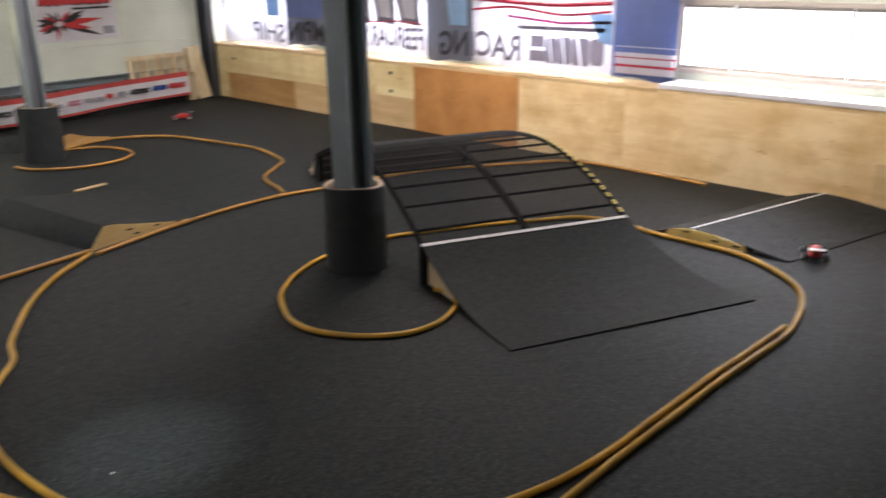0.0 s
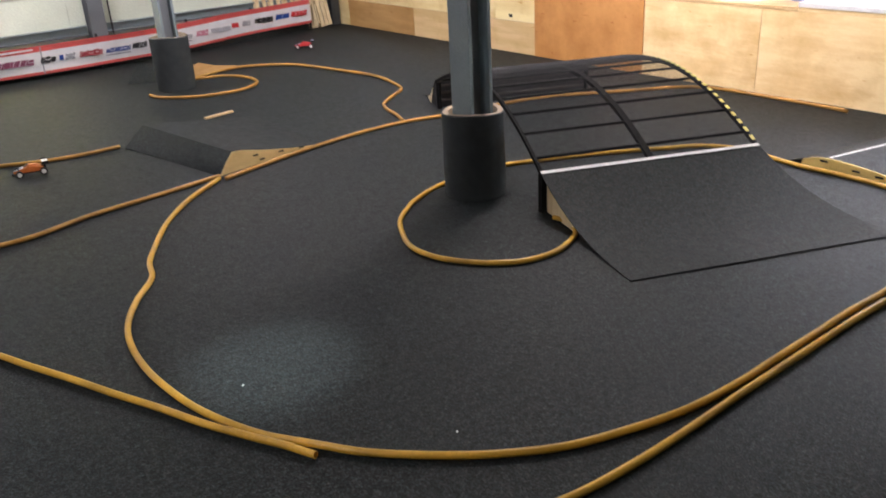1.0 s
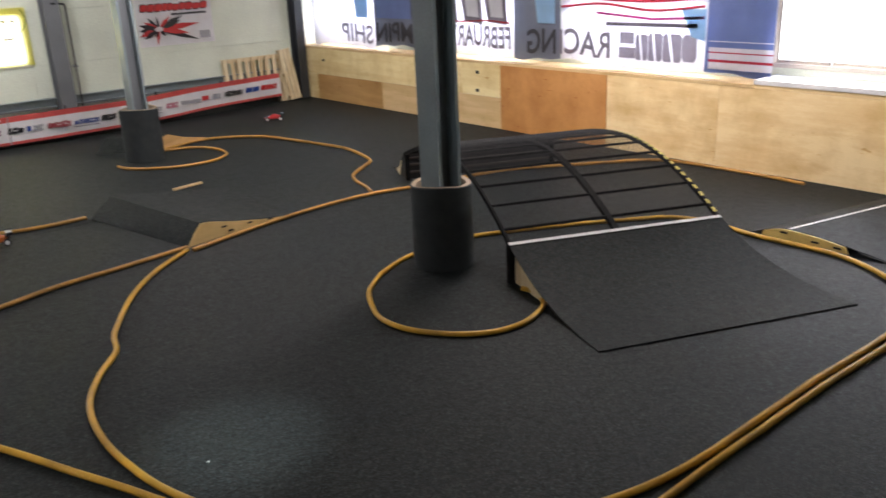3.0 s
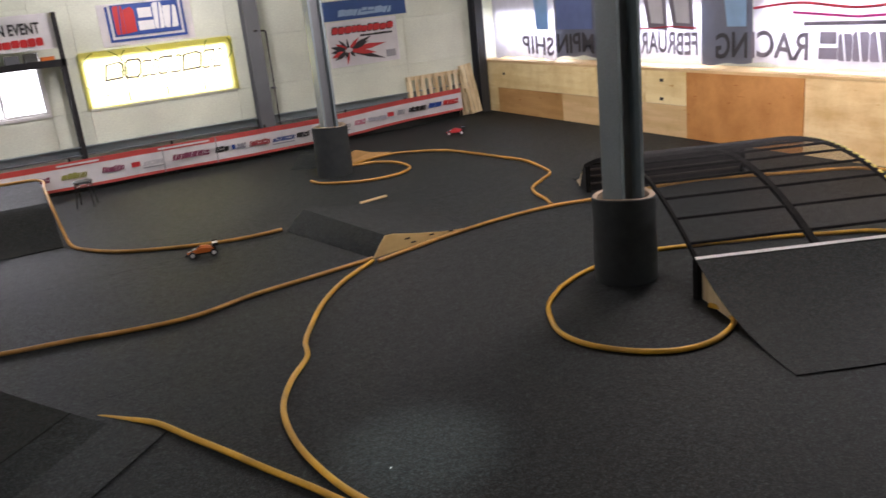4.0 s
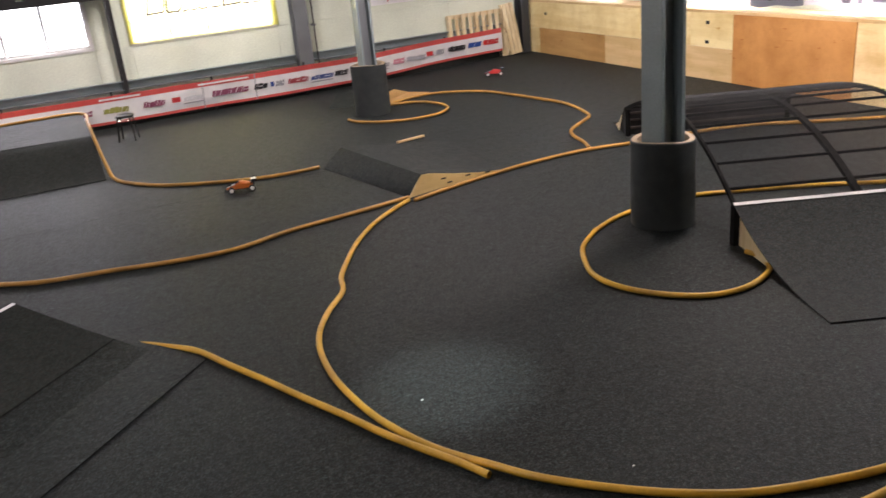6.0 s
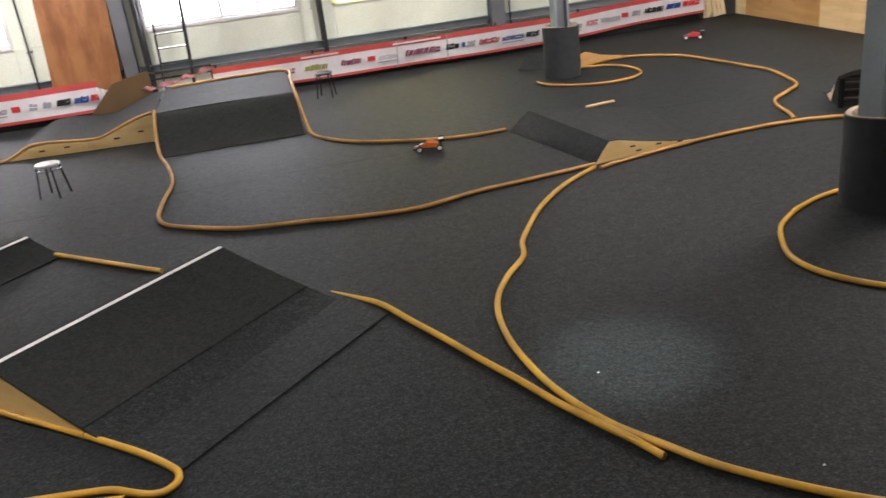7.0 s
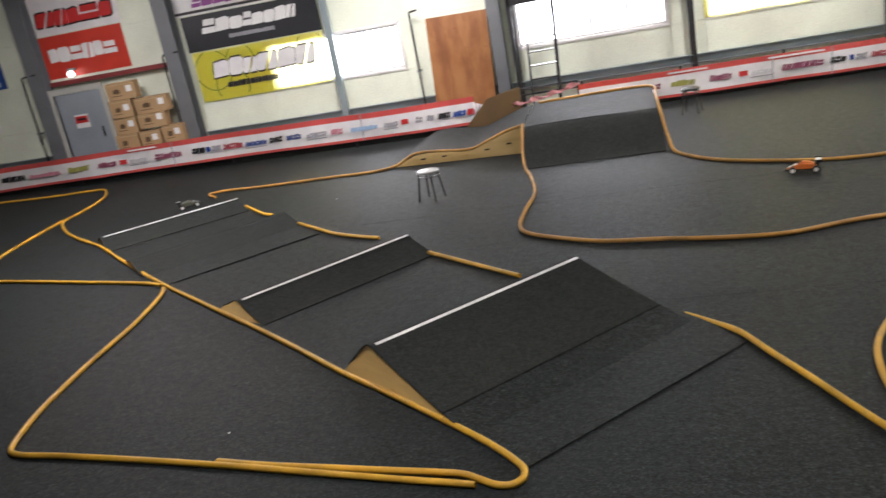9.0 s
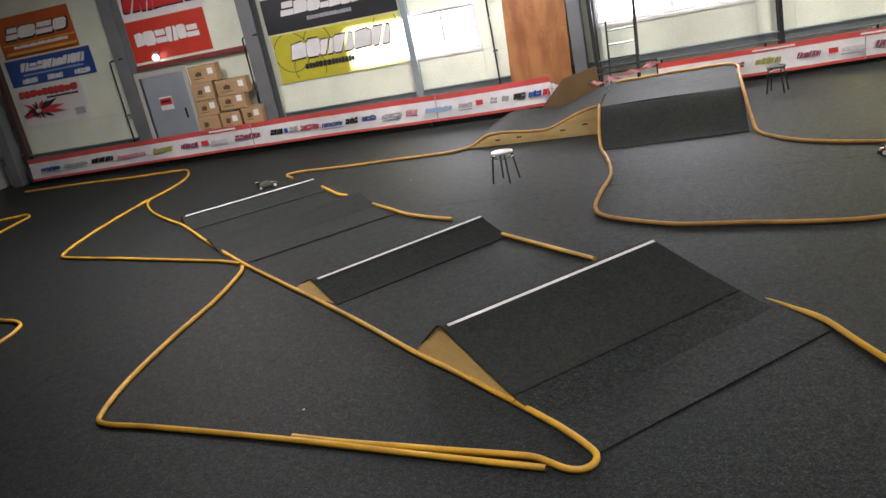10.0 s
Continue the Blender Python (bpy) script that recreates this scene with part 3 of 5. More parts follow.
hose([(-9.07, 7.13), (-9.07, 7.44), (-9.10, 7.66), (-9.18, 7.87), (-9.39, 8.03), (-9.69, 8.11), (-10.31, 8.27)])
hose([(-3.33, 9.51), (-2.73, 8.95), (-2.12, 8.39)])
hose([(-5.79, 11.61), (-5.36, 11.20), (-4.97, 10.83), (-4.56, 10.56), (-4.19, 10.36)])
hose([(-7.34, 13.18), (-7.04, 12.83), (-6.69, 12.45), (-6.50, 12.33)])
solid("wooden_stick", bar((3.82, 11.84, 0.025), (4.3, 11.92, 0.025), 0.05, 0.03, 0.004), PLY_TAN, "short flat wooden stick lying on the carpet", "stick")


# ---- jumps ----
def jump(A, B, back, front, h, label, tape, skirt=0.0, steep=1.25, material=CARPET_NEW, sides=True, flap=CARPET):
    """A carpeted jump with its crest from A to B; run-up of length front on the right of A to B, drop of length back."""
    A, B = Vector((*A, 0)), Vector((*B, 0))
    d = (B - A).normalized()
    n = Vector((d.y, -d.x, 0))
    root = thing("jump_ramp", (A + B) / 2, label, "ramp", "carpeted jumps in a row")
    prof = [(-back, 0.004), (-back * 0.7, h * 0.34), (-back * 0.35, h * 0.74), (-0.05, h * 0.985), (0, h), (0.05, h * 0.985)]
    prof += [(front * s, h * (1 - s) ** steep + 0.004) for s in ((0.2, 0.35, 0.5, 0.62, 0.74, 0.87, 1.0) if h > 0.3 else (0.2, 0.35, 0.5, 0.65, 0.8, 0.9, 1.0))]
    grid = [[A + d * ((B - A).length * k / 6) + n * q + Vector((0, 0, z)) for k in range(7)] for q, z in prof]
    if h > 0.3:
        # the dark cover stops on the slope, where the flap takes over
        part("carpet_cover", sheet(grid[:-2], 0.008), material, root)
        part("carpet_flap", sheet(grid[-3:], 0.008), flap, root)
        q = front * 0.74
    else:
        part("carpet_cover", sheet(grid, 0.008), material, root)
        q = front
    zq = h * (1 - q / front) ** steep + 0.004 + 0.0025
    part("cover_joint", sheet([[A + d * ((B - A).length * k / 12) + n * (w + 0.002 * math.sin(k * 2.1)) + Vector((0, 0, zq - (w - q) * (h / front if h > 0.3 else 0))) for k in range(13)] for w in (q - 0.002, q + (0.012 if h > 0.3 else 0.007))], 0.004), SEAM, root)
    for e, s in ((A, 1), (B, -1)):
        if sides:
            o = [e + d * (0.012 * s) + n * q * 0.985 + Vector((0, 0, max(0.002, z - 0.012))) for q, z in prof]
            low = h > 0.15 and s == 1
            if low:
                # this cheek leans out at its foot, down to the hose
                o += [e + n * q - d * w + Vector((0, 0, 0.002)) for q, w in ((front * 0.6, 0.03), (0.1, 0.09), (-back * 0.8, 0.09))]
            part("side_panel", prism(o, d * (0.016 * s)), PLY_CHEEK if h > 0.15 else PLY_DULL, root, "bare plywood side panel" if h > 0.3 else "brown weathered plywood side panel", True)
    if tape:
        tz = lambda w: (h * 0.985 + (h * (1 - 0.2) ** steep - h * 0.985) * (w - 0.05) / (front * 0.2 - 0.05) if w > 0.05 else h - h * 0.3 * w) + 0.004
        part("white_tape", sheet([[A + d * (0.05 + ((B - A).length - 0.06) * k / 6) + n * w + Vector((0, 0, tz(w) + 0.003)) for k in range(7)] for w in (0.024, 0.042, 0.060)], 0.003), WHITE_TAPE, root, "white crest tape")
    if skirt:
        part("carpet_flap", sheet([[A + d * ((B - A).length * k / 4) + n * q + Vector((0, 0, 0.006)) for k in range(5)] for q in (front * 0.97, skirt)], 0.006), flap, root)
        part("flap_joint", sheet([[A + d * ((B - A).length * k / 4) + n * q + Vector((0, 0, 0.005 if h > 0.3 else 0.0075)) for k in range(5)] for q in (skirt + 0.001, skirt + (0.009 if h > 0.3 else 0.022))], 0.003), SEAM, root)
    return root


jump((-3.15, 6.305), (-1.49, 7.925), 0.52, 1.40, 0.335, "carpeted jump with a white taped crest and plywood sides", True, 1.97, 1.15)
jump((-5.22, 8.15), (-3.67, 9.87), 0.5, 0.58, 0.17, "low carpeted jump with a white taped crest", True)
jump((-7.86, 10.32), (-6.12, 11.97), 0.55, 0.6, 0.13, "low carpeted bump without tape", False, 1.32, 1.0)
jump((-9.33, 11.85), (-7.55, 13.36), 0.45, 0.6, 0.14, "low carpeted jump with a thin white taped crest", True, 0.0)

# single wedge
wed = thing("wedge_jump", (3.2, 10.2, 0), "carpeted wedge jump with a plywood cheek beside the hose", "ramp")
FA, FB, CA, CB, TA, TB = (2.46, 11.32), (2.85, 9.24), (2.76, 11.34), (3.05, 9.27), (4.5, 11.5), (4.3, 9.5)
rows = [(FA, FB, 0.002), (lerp(FA, CA, 0.5), lerp(FB, CB, 0.5), 0.14), (lerp(FA, CA, 0.9), lerp(FB, CB, 0.9), 0.225), (CA, CB, 0.245), (lerp(CA, TA, 0.1), lerp(CB, TB, 0.1), 0.235), (lerp(CA, TA, 0.4), lerp(CB, TB, 0.4), 0.14), (lerp(CA, TA, 0.7), lerp(CB, TB, 0.7), 0.06), (TA, TB, 0.002)]
grid = [[Vector((*lerp(a, b, k / 4)[:2], z)) for k in range(5)] for a, b, z in rows]
part("carpet_cover", sheet(grid[:4], 0.008), CARPET, wed, "", True)
part("carpet_top", sheet(grid[3:], 0.008), CARPET, wed, "", True)
part("side_panel", prism([r[-1] + Vector((0, -0.012, -0.006 if r[-1].z > 0.02 else 0)) for r in grid], (0.0, -0.016, 0)), PLY_SIDE, wed, "yellowish plywood cheek")

for q, z in ((0.25, 0.12), (0.32, 0.05), (0.55, 0.07), (0.8, 0.035)):
    c = lerp(CB, TB, q)
    part("slot", box((c.x - 0.035, c.y - 0.0345, z - 0.009), (c.x + 0.035, c.y - 0.0265, z + 0.009)), BLACK, wed)

# hump by the half wall
hump = thing("floor_hump", (8.7, 4.2, 0), "rounded carpeted hump crossed by a worn white line", "ramp")
grid = []
for i in range(15):
    s = i / 14
    q = s / 0.36 if s < 0.36 else 1 + (s - 0.36) / 0.64
    z = 0.125 * (math.sin(math.pi / 2 * q) ** 1.2 if q < 1 else max(0.0, math.cos(math.pi / 2 * (q - 1))) ** 1.3)
    row = []
    for k in range(9):
        far, crest, near = 4.86 - 0.56 * k / 8, 4.40 - 0.58 * k / 8, 3.28 - 0.58 * k / 8
        row.append(Vector((7.58 + k * 0.30, far + (crest - far) * q if q < 1 else crest + (near - crest) * (q - 1), 0.004 + z)))
    grid.append(row)
part("carpet_cover", sheet(grid, 0.008), CARPET, hump, "", True)
b = grid[5]
part("white_line", sheet([[p + Vector((0, 0.014, 0.005)) for p in b], [p + Vector((0, -0.014, 0.005)) for p in b]], 0.003), WHITE_TAPE, hump, "worn white line")
part("flap_joint", sheet([[p + Vector((0, 0.006, 0.003)) for p in grid[-1]], [p + Vector((0, -0.006, 0.003)) for p in grid[-1]]], 0.003), SEAM, hump)
rim = [g[0] + Vector((-0.01, 0, -0.004)) for g in grid if 3.66 < g[0].y < 4.75]
part("side_panel", prism(rim + [Vector((rim[-1].x, rim[-1].y - 0.03, 0.003)), Vector((rim[0].x, rim[0].y + 0.03, 0.003))], (-0.018, 0, 0)), PLY_YELLOW, hump, "yellowish plywood cheek")
low = [g[0] + Vector((-0.008, 0, -0.006)) for g in grid if g[0].y < 3.72]
part("carpet_edge", prism(low + [Vector((low[-1].x, low[-1].y, 0.002)), Vector((low[0].x, low[0].y, 0.002))], (-0.014, 0, 0)), CARPET, hump)
for y, z in ((4.10, 0.055), (4.45, 0.09), (3.86, 0.045)):
    part("slot", box((7.544, y - 0.04, z - 0.010), (7.553, y + 0.04, z + 0.010)), BLACK, hump)

# ---- ramp and arched net bridge ----
TL, TR, BL, BR = Vector((4.605, 5.72, 0.42)), Vector((6.71, 4.735, 0.42)), Vector((4.05, 4.14, 0)), Vector((6.365, 3.12, 0))
U = (TR - TL).normalized()
N = Vector((-U.y, U.x, 0))
WID = (TR - TL).length
kick = thing("kicker_ramp", (5.4, 4.6, 0), "carpeted curved take-off ramp with a white taped lip", "ramp")
grid = []
for i in range(13):
    s = i / 12
    grid.append([lerp(lerp(TL, TR, k / 8), lerp(BL, BR, k / 8), s) * 1.0 for k in range(9)])
    for p in grid[-1]:
        p.z = 0.415 * (1 - s) ** 2.4 + 0.005
part("carpet_cover", sheet(grid, 0.008), CARPET_SKIRT, kick, "", True)
part("flap_joint", sheet([[p + Vector((0, 0, 0.003)) for p in grid[-1]], [p + Vector((-0.003, -0.005, 0.003)) for p in grid[-1]]], 0.003), SEAM, kick)
part("white_tape", sheet([[p + Vector((0, 0, 0.006)) for p in grid[0]], [p + Vector((0, 0, 0.008)) + (q - p).normalized() * 0.036 for p, q in zip(grid[0], grid[1])]], 0.004), WHITE_TAPE, kick, "white lip tape")
for k, s in ((0, 1), (8, -1)):
    part("side_panel", prism([g[k] + U * 0.07 * s - Vector((0, 0, 0.009)) for g in grid[:5]] + [Vector((*(grid[4][k] + U * 0.07 * s)[:2], 0)), Vector((*(grid[0][k] + U * 0.07 * s)[:2], 0))], U * 0.016 * s), PINE, kick, "pale plywood side panel")


def arch(s):
    """Height of the bridge s metres from the lip."""
    if s < 1.95:
        k = 1 - s / 1.95
        return 0.42 + 0.48 * (1 - k**1.9)
    k = min(1, (s - 1.95) / 2.5)
    return 0.90 - 0.50 * k**1.7


LEN = 4.45
bridge = thing("arched_bridge", TL + U * (WID / 2) + N * 2.2 - Vector((0, 0, 0.42)), "black arched bridge of netting and bars over two track hoses", "bridge")


def on(s, w, dz=0.0):
    return Vector((*(TL + U * w + N * s)[:2], arch(s) + dz))


SS = [LEN * i / 28 for i in range(29)]


def net_mesh(pitch, thread):
    """Woven netting: square-section threads along and across the arch."""
    bm = bmesh.new()

    def strand(pts, side):
        rings = []
        for p in pts:
            rings.append([bm.verts.new(p + a * side * thread / 2 + Vector((0, 0, c * thread / 2))) for a, c in ((-1, 0), (0, 1), (1, 0), (0, -1))])
        for a, b in zip(rings, rings[1:]):
            for k in range(4):
                bm.faces.new((a[k], a[(k + 1) % 4], b[(k + 1) % 4], b[k]))

    for k in range(1, int(WID / pitch)):
        strand([on(s, k * pitch, 0.012) for s in SS], U)
    for k in range(1, int(LEN / pitch)):
        strand([on(k * pitch, w, 0.012) for w in (0.03, WID * 0.35, WID * 0.65, WID - 0.03)], N)
    return bm


part("netting", net_mesh(0.016, 0.0017), NET, bridge, "black see-through netting")
for w in (0.015, WID - 0.015):
    part("rail", sheet([[on(s, w - 0.016), on(s, w + 0.016)] for s in SS], 0.045), BRIDGE_BLACK, bridge)
part("centre_beam", sheet([[on(s, WID / 2 - 0.032, -0.006), on(s, WID / 2 + 0.032, -0.006)] for s in SS], 0.045), BRIDGE_BLACK, bridge)
for k in range(12):
    s = 0.21 + 0.373 * k
    part("cross_bar", bar(on(s, 0.034, -0.022), on(s, WID - 0.034, -0.022), 0.024, 0.026, 0.003), BRIDGE_BLACK, bridge)
for i in range(20):
    s = 0.06 + i * 0.125
    part("tape_patch", sheet([[on(q, WID - 0.030, 0.006), on(q, WID + 0.006, 0.006)] for q in (s, s + 0.03, s + 0.06)], 0.006), YELLOW_TAPE, bridge, "yellow hazard tape patch")
for w in (0.03, WID - 0.03):
    p = on(0.02, w)
    part("post", bar((p.x, p.y, 0), (p.x, p.y, p.z - 0.04), 0.06, 0.06, 0.004), BRIDGE_BLACK, bridge)
    for s in (4.38,):
        p = on(s, w)
        part("post", bar((p.x, p.y, 0), (p.x, p.y, p.z - 0.04), 0.05, 0.05, 0.004), BRIDGE_BLACK, bridge)
# carpeted landing on the far side
land = thing("landing_ramp", TL + U * (WID / 2) + N * 5 - Vector((0, 0, 0.42)), "black carpeted landing ramp behind the arched bridge", "ramp")
grid = [[Vector((*(TL + U * w + N * (LEN + 0.02 + q))[:2], z)) for w in [WID * k / 6 - 0.0 for k in range(7)]] for q, z in ((0, 0.40), (0.1, 0.30), (0.28, 0.16), (0.5, 0.055), (0.85, 0.004))]
part("carpet_cover", sheet(grid, 0.008), CARPET_NEW, land, "", True)
for k in (0, 6):
    s = 1 if k == 0 else -1
    part("side_panel", prism([g[k] + U * 0.012 * s - Vector((0, 0, 0.009 if g[k].z > 0.02 else 0)) for g in grid] + [Vector((*(grid[0][k] + U * 0.012 * s)[:2], 0))], U * 0.016 * s), BLACK, land, "black painted side panel")
part("back_panel", prism([on(LEN, w) - Vector((0, 0, arch(LEN) - z)) for w, z in ((0.03, 0.003), (WID - 0.03, 0.003), (WID - 0.03, 0.39), (0.03, 0.39))], N * 0.012), BLACK, land, "black painted back board")
for z in (0.10, 0.21, 0.31):
    part("back_slat", bar(on(LEN - 0.012, 0.02) - Vector((0, 0, arch(LEN) - z)), on(LEN - 0.012, WID - 0.02) - Vector((0, 0, arch(LEN) - z)), 0.022, 0.030, 0.003), SLAT_BLACK, land, "dark worn slat")
for k in (0, 6):
    e = 1 if k == 0 else -1
    part("side_panel", prism([g[k] - U * 0.010 * e - Vector((0, 0, 0.03 if g[k].z > 0.06 else 0.004)) for g in grid[1:4]] + [Vector((*(grid[2][k] - U * 0.010 * e)[:2], 0.004))], -U * 0.006 * e), PINE, land, "pale plywood gusset")

# ---- table jump and wave ----
table = thing("table_jump", (-1.4, 15.3, 0), "large carpeted table-top jump with a dark front slope", "ramp")
X0, X1 = -2.56, -0.30
prof = [(13.2, 0.004), (13.4, 0.05), (13.7, 0.165), (14.0, 0.30), (14.25, 0.415), (14.42, 0.455)]
part("front_slope", sheet([[Vector((X0 + (X1 - X0) * k / 6 + (0.06 if y < 13.5 and k == 0 else 0), y, z)) for k in range(7)] for y, z in prof], 0.008), CARPET_NEW, table, "dark front slope", True)
part("top_carpet", sheet([[Vector((X0 + (X1 - X0) * k / 6, y, 0.46 + 0.006 * math.sin(y * 3 + k))) for k in range(7)] for y in (14.42, 15, 15.6, 16.2, 16.85)], 0.012), CARPET_SKIRT, table)
part("side_panel", prism([(X1 - 0.02, y, max(0.003, z - 0.01)) for y, z in prof] + [(X1 - 0.02, 16.84, 0.445), (X1 - 0.02, 16.84, 0.003)], (-0.018, 0, 0)), PLY_SIDE, table)
part("back_panel", box((X0 + 0.03, 16.82, 0.003), (X1 - 0.05, 16.84, 0.44)), PLY_SIDE, table)


def wave_z(q):
    """Height of the wave, q metres from its low end."""
    pts = [(0, 0.004), (0.2, 0.1), (0.4, 0.185), (0.65, 0.205), (0.95, 0.185), (1.3, 0.155), (1.5, 0.165), (1.8, 0.28), (2.1, 0.39), (2.3, 0.44), (2.42, 0.455)]
    for (a, za), (b, zb) in zip(pts, pts[1:]):
        if q <= b:
            return za + (zb - za) * (q - a) / (b - a)
    return pts[-1][1]


wave = thing("wave_ramp", (-3.8, 15.7, 0), "wavy carpeted ramp with a plywood side, joining the table jump", "ramp")
Q = [2.42 * i / 26 for i in range(27)]
part("carpet_cover", sheet([[Vector((-5.0 + q, 14.70 - 0.11 * q + k * (2.2 - 0.0 * q) / 5, wave_z(q))) for k in range(6)] for q in Q], 0.012), CARPET_SKIRT, wave, "", True)
part("side_panel", prism([(-5.0 + q, 14.69 - 0.11 * q, max(0.003, wave_z(q) - 0.006)) for q in Q] + [(-2.58, 14.42, 0.003)], (0, 0.018, 0)), PLY_SIDE, wave, "yellowish plywood side with cut slots")
for q, z in ((0.55, 0.1), (0.95, 0.11), (1.75, 0.14), (2.15, 0.2)):
    y = 14.69 - 0.11 * q - 0.003
    part("slot", box((-5.0 + q - 0.045, y - 0.004, z - 0.012), (-5.0 + q + 0.045, y + 0.004, z + 0.012)), BLACK, wave)
for lo, hi in (((-3.72, 14.535, 0.045), (-3.42, 14.545, 0.052)), ((-3.72, 14.535, 0.115), (-3.42, 14.545, 0.122)), ((-3.72, 14.535, 0.052), (-3.713, 14.545, 0.115)), ((-3.427, 14.535, 0.052), (-3.42, 14.545, 0.115)), ((-3.68, 14.535, 0.075), (-3.46, 14.545, 0.095))):
    part("stamp", box(lo, hi), PLY_BROWN, wave, "brown stamped mark")
board = solid("loose_board", prism([(-4.02, 16.94, 0.0), (-3.98, 16.94, 0.17), (-3.5, 16.94, 0.66), (-2.82, 16.94, 0.80), (-2.80, 16.94, 0.0)], (0, 0.02, 0)), HARDBOARD, "brown hardboard standing on edge behind the wave ramp", "board")

# wedge beside the far column
wed2 = thing("wedge_jump", (4.6, 15.9, 0), "carpeted wedge jump with a brown plywood cheek behind a column", "ramp")
rows = [((3.95, 15.45), (4.72, 14.95), 0.002), ((4.25, 15.75), (5.05, 15.06), 0.20), ((4.36, 15.83), (5.16, 15.1), 0.22), ((4.7, 16.05), (5.5, 15.2), 0.10), ((5.2, 16.25), (6.0, 15.3), 0.002)]
grid = [[Vector((*lerp(a, b, k / 4)[:2], z)) for k in range(5)] for a, b, z in rows]
part("carpet_cover", sheet(grid, 0.008), CARPET, wed2)
part("side_panel", prism([r[-1] + Vector((0.004, -0.012, -0.004 if r[-1].z > 0.02 else 0)) for r in grid], (0.006, -0.016, 0)), PLY_BROWN, wed2, "brown plywood cheek")

# ---- steel along the north wall ----
for x0, x1 in ((-14.26, -13.9), (-10.68, -10.33), (-3.36, -3.1), (4.22, 4.52), (9.74, 9.96)):
    paint = POST_BLACK if x0 > 9 else STEEL_DARK
    root = thing("wall_post", ((x0 + x1) / 2, 18.0, 0), "dark grey steel wall post with flanges", "post", "posts along the panel wall")
    part("flange", box((x0, 17.86, 0), (x1, 17.885, 4.9), 0.003), paint, root)
    part("flange", box((x0, 18.15, 0), (x1, 18.175, 4.9), 0.003), paint, root)
    part("web", box(((x0 + x1) / 2 - 0.015, 17.885, 0), ((x0 + x1) / 2 + 0.015, 18.15, 4.9)), paint, root)
solid("thin_wall_post", box((-6.93, 18.06, 0), (-6.78, 18.16, 4.9), 0.004), STEEL, "thin grey steel wall post", "post")
for x0, x1 in ((-18.9, -14.31), (-12.6, -10.7), (-10.27, -6.94), (-6.77, -3.38), (-3.08, 4.2), (4.54, 9.7)):
    root = thing("wall_rail", ((x0 + x1) / 2, 18.1, 0.56), "long grey steel rail low on the panel wall", "rail", "low wall rails")
    part("web", box((x0, 18.13, 0.57), (x1, 18.15, 0.74)), STEEL, root)
    part("flange", box((x0, 18.03, 0.725), (x1, 18.13, 0.745), 0.003), STEEL, root)
    part("flange", box((x0, 18.03, 0.56), (x1, 18.13, 0.58), 0.003), STEEL_DARK, root)
solid("beam", box((-13.82, 18.0, 2.33), (-10.7, 18.14, 2.43), 0.004), MAROON, "maroon painted steel beam above the door", "beam")
for x, zt, sd in ((-14.5, 2.66, 1), (-10.80, 2.6, 1), (-5.0, 2.55, 0.4), (4.66, 2.52, -0.6)):
    root = thing("bent_pipe", (x, 17.98, 0), "thin black steel pipe with a bent top beside a wall post", "pipe", "bent pipes on the wall")
    part("pipe", sweep([Vector(p) for p in ((x, 17.98, 0.0), (x, 17.98, zt - 0.05), (x + 0.02 * sd, 17.98, zt - 0.01), (x + 0.06 * sd, 17.98, zt), (x + 0.48 * sd, 17.83, zt + 0.02))], 0.02, 8), BLACK, root)
    part("pipe_clamp", box((x - 0.035, 17.95, 1.3), (x + 0.035, 18.12, 1.34), 0.004), STEEL_DARK, root)


POST_BROWN = plain("dark brown steel", (0.06, 0.028, 0.024), 0.6)
solid("corner_post", box((-18.0, 17.98, 0), (-17.86, 18.15, 4.9), 0.006), POST_BROWN, "narrow dark maroon steel post near the corner", "post")
solid("corner_post", box((-18.5, 17.8, 0), (-18.2, 18.1, 4.9), 0.006), STEEL_DARK, "grey steel post in the corner", "post")


# ---- signs ----
def slant(x0, x1, z0, z1, y, lean=0.0, t=0.004, bm=None):
    o = [(x0, y, z0), (x1, y, z0), (x1 + lean, y, z1), (x0 + lean, y, z1)]
    m = prism(o, (0, -t, 0))
    if bm is None:
        return m
    me = bpy.data.meshes.new("tmp")
    m.to_mesh(me)
    m.free()
    bm.from_mesh(me)
    bpy.data.meshes.remove(me)
    return bm


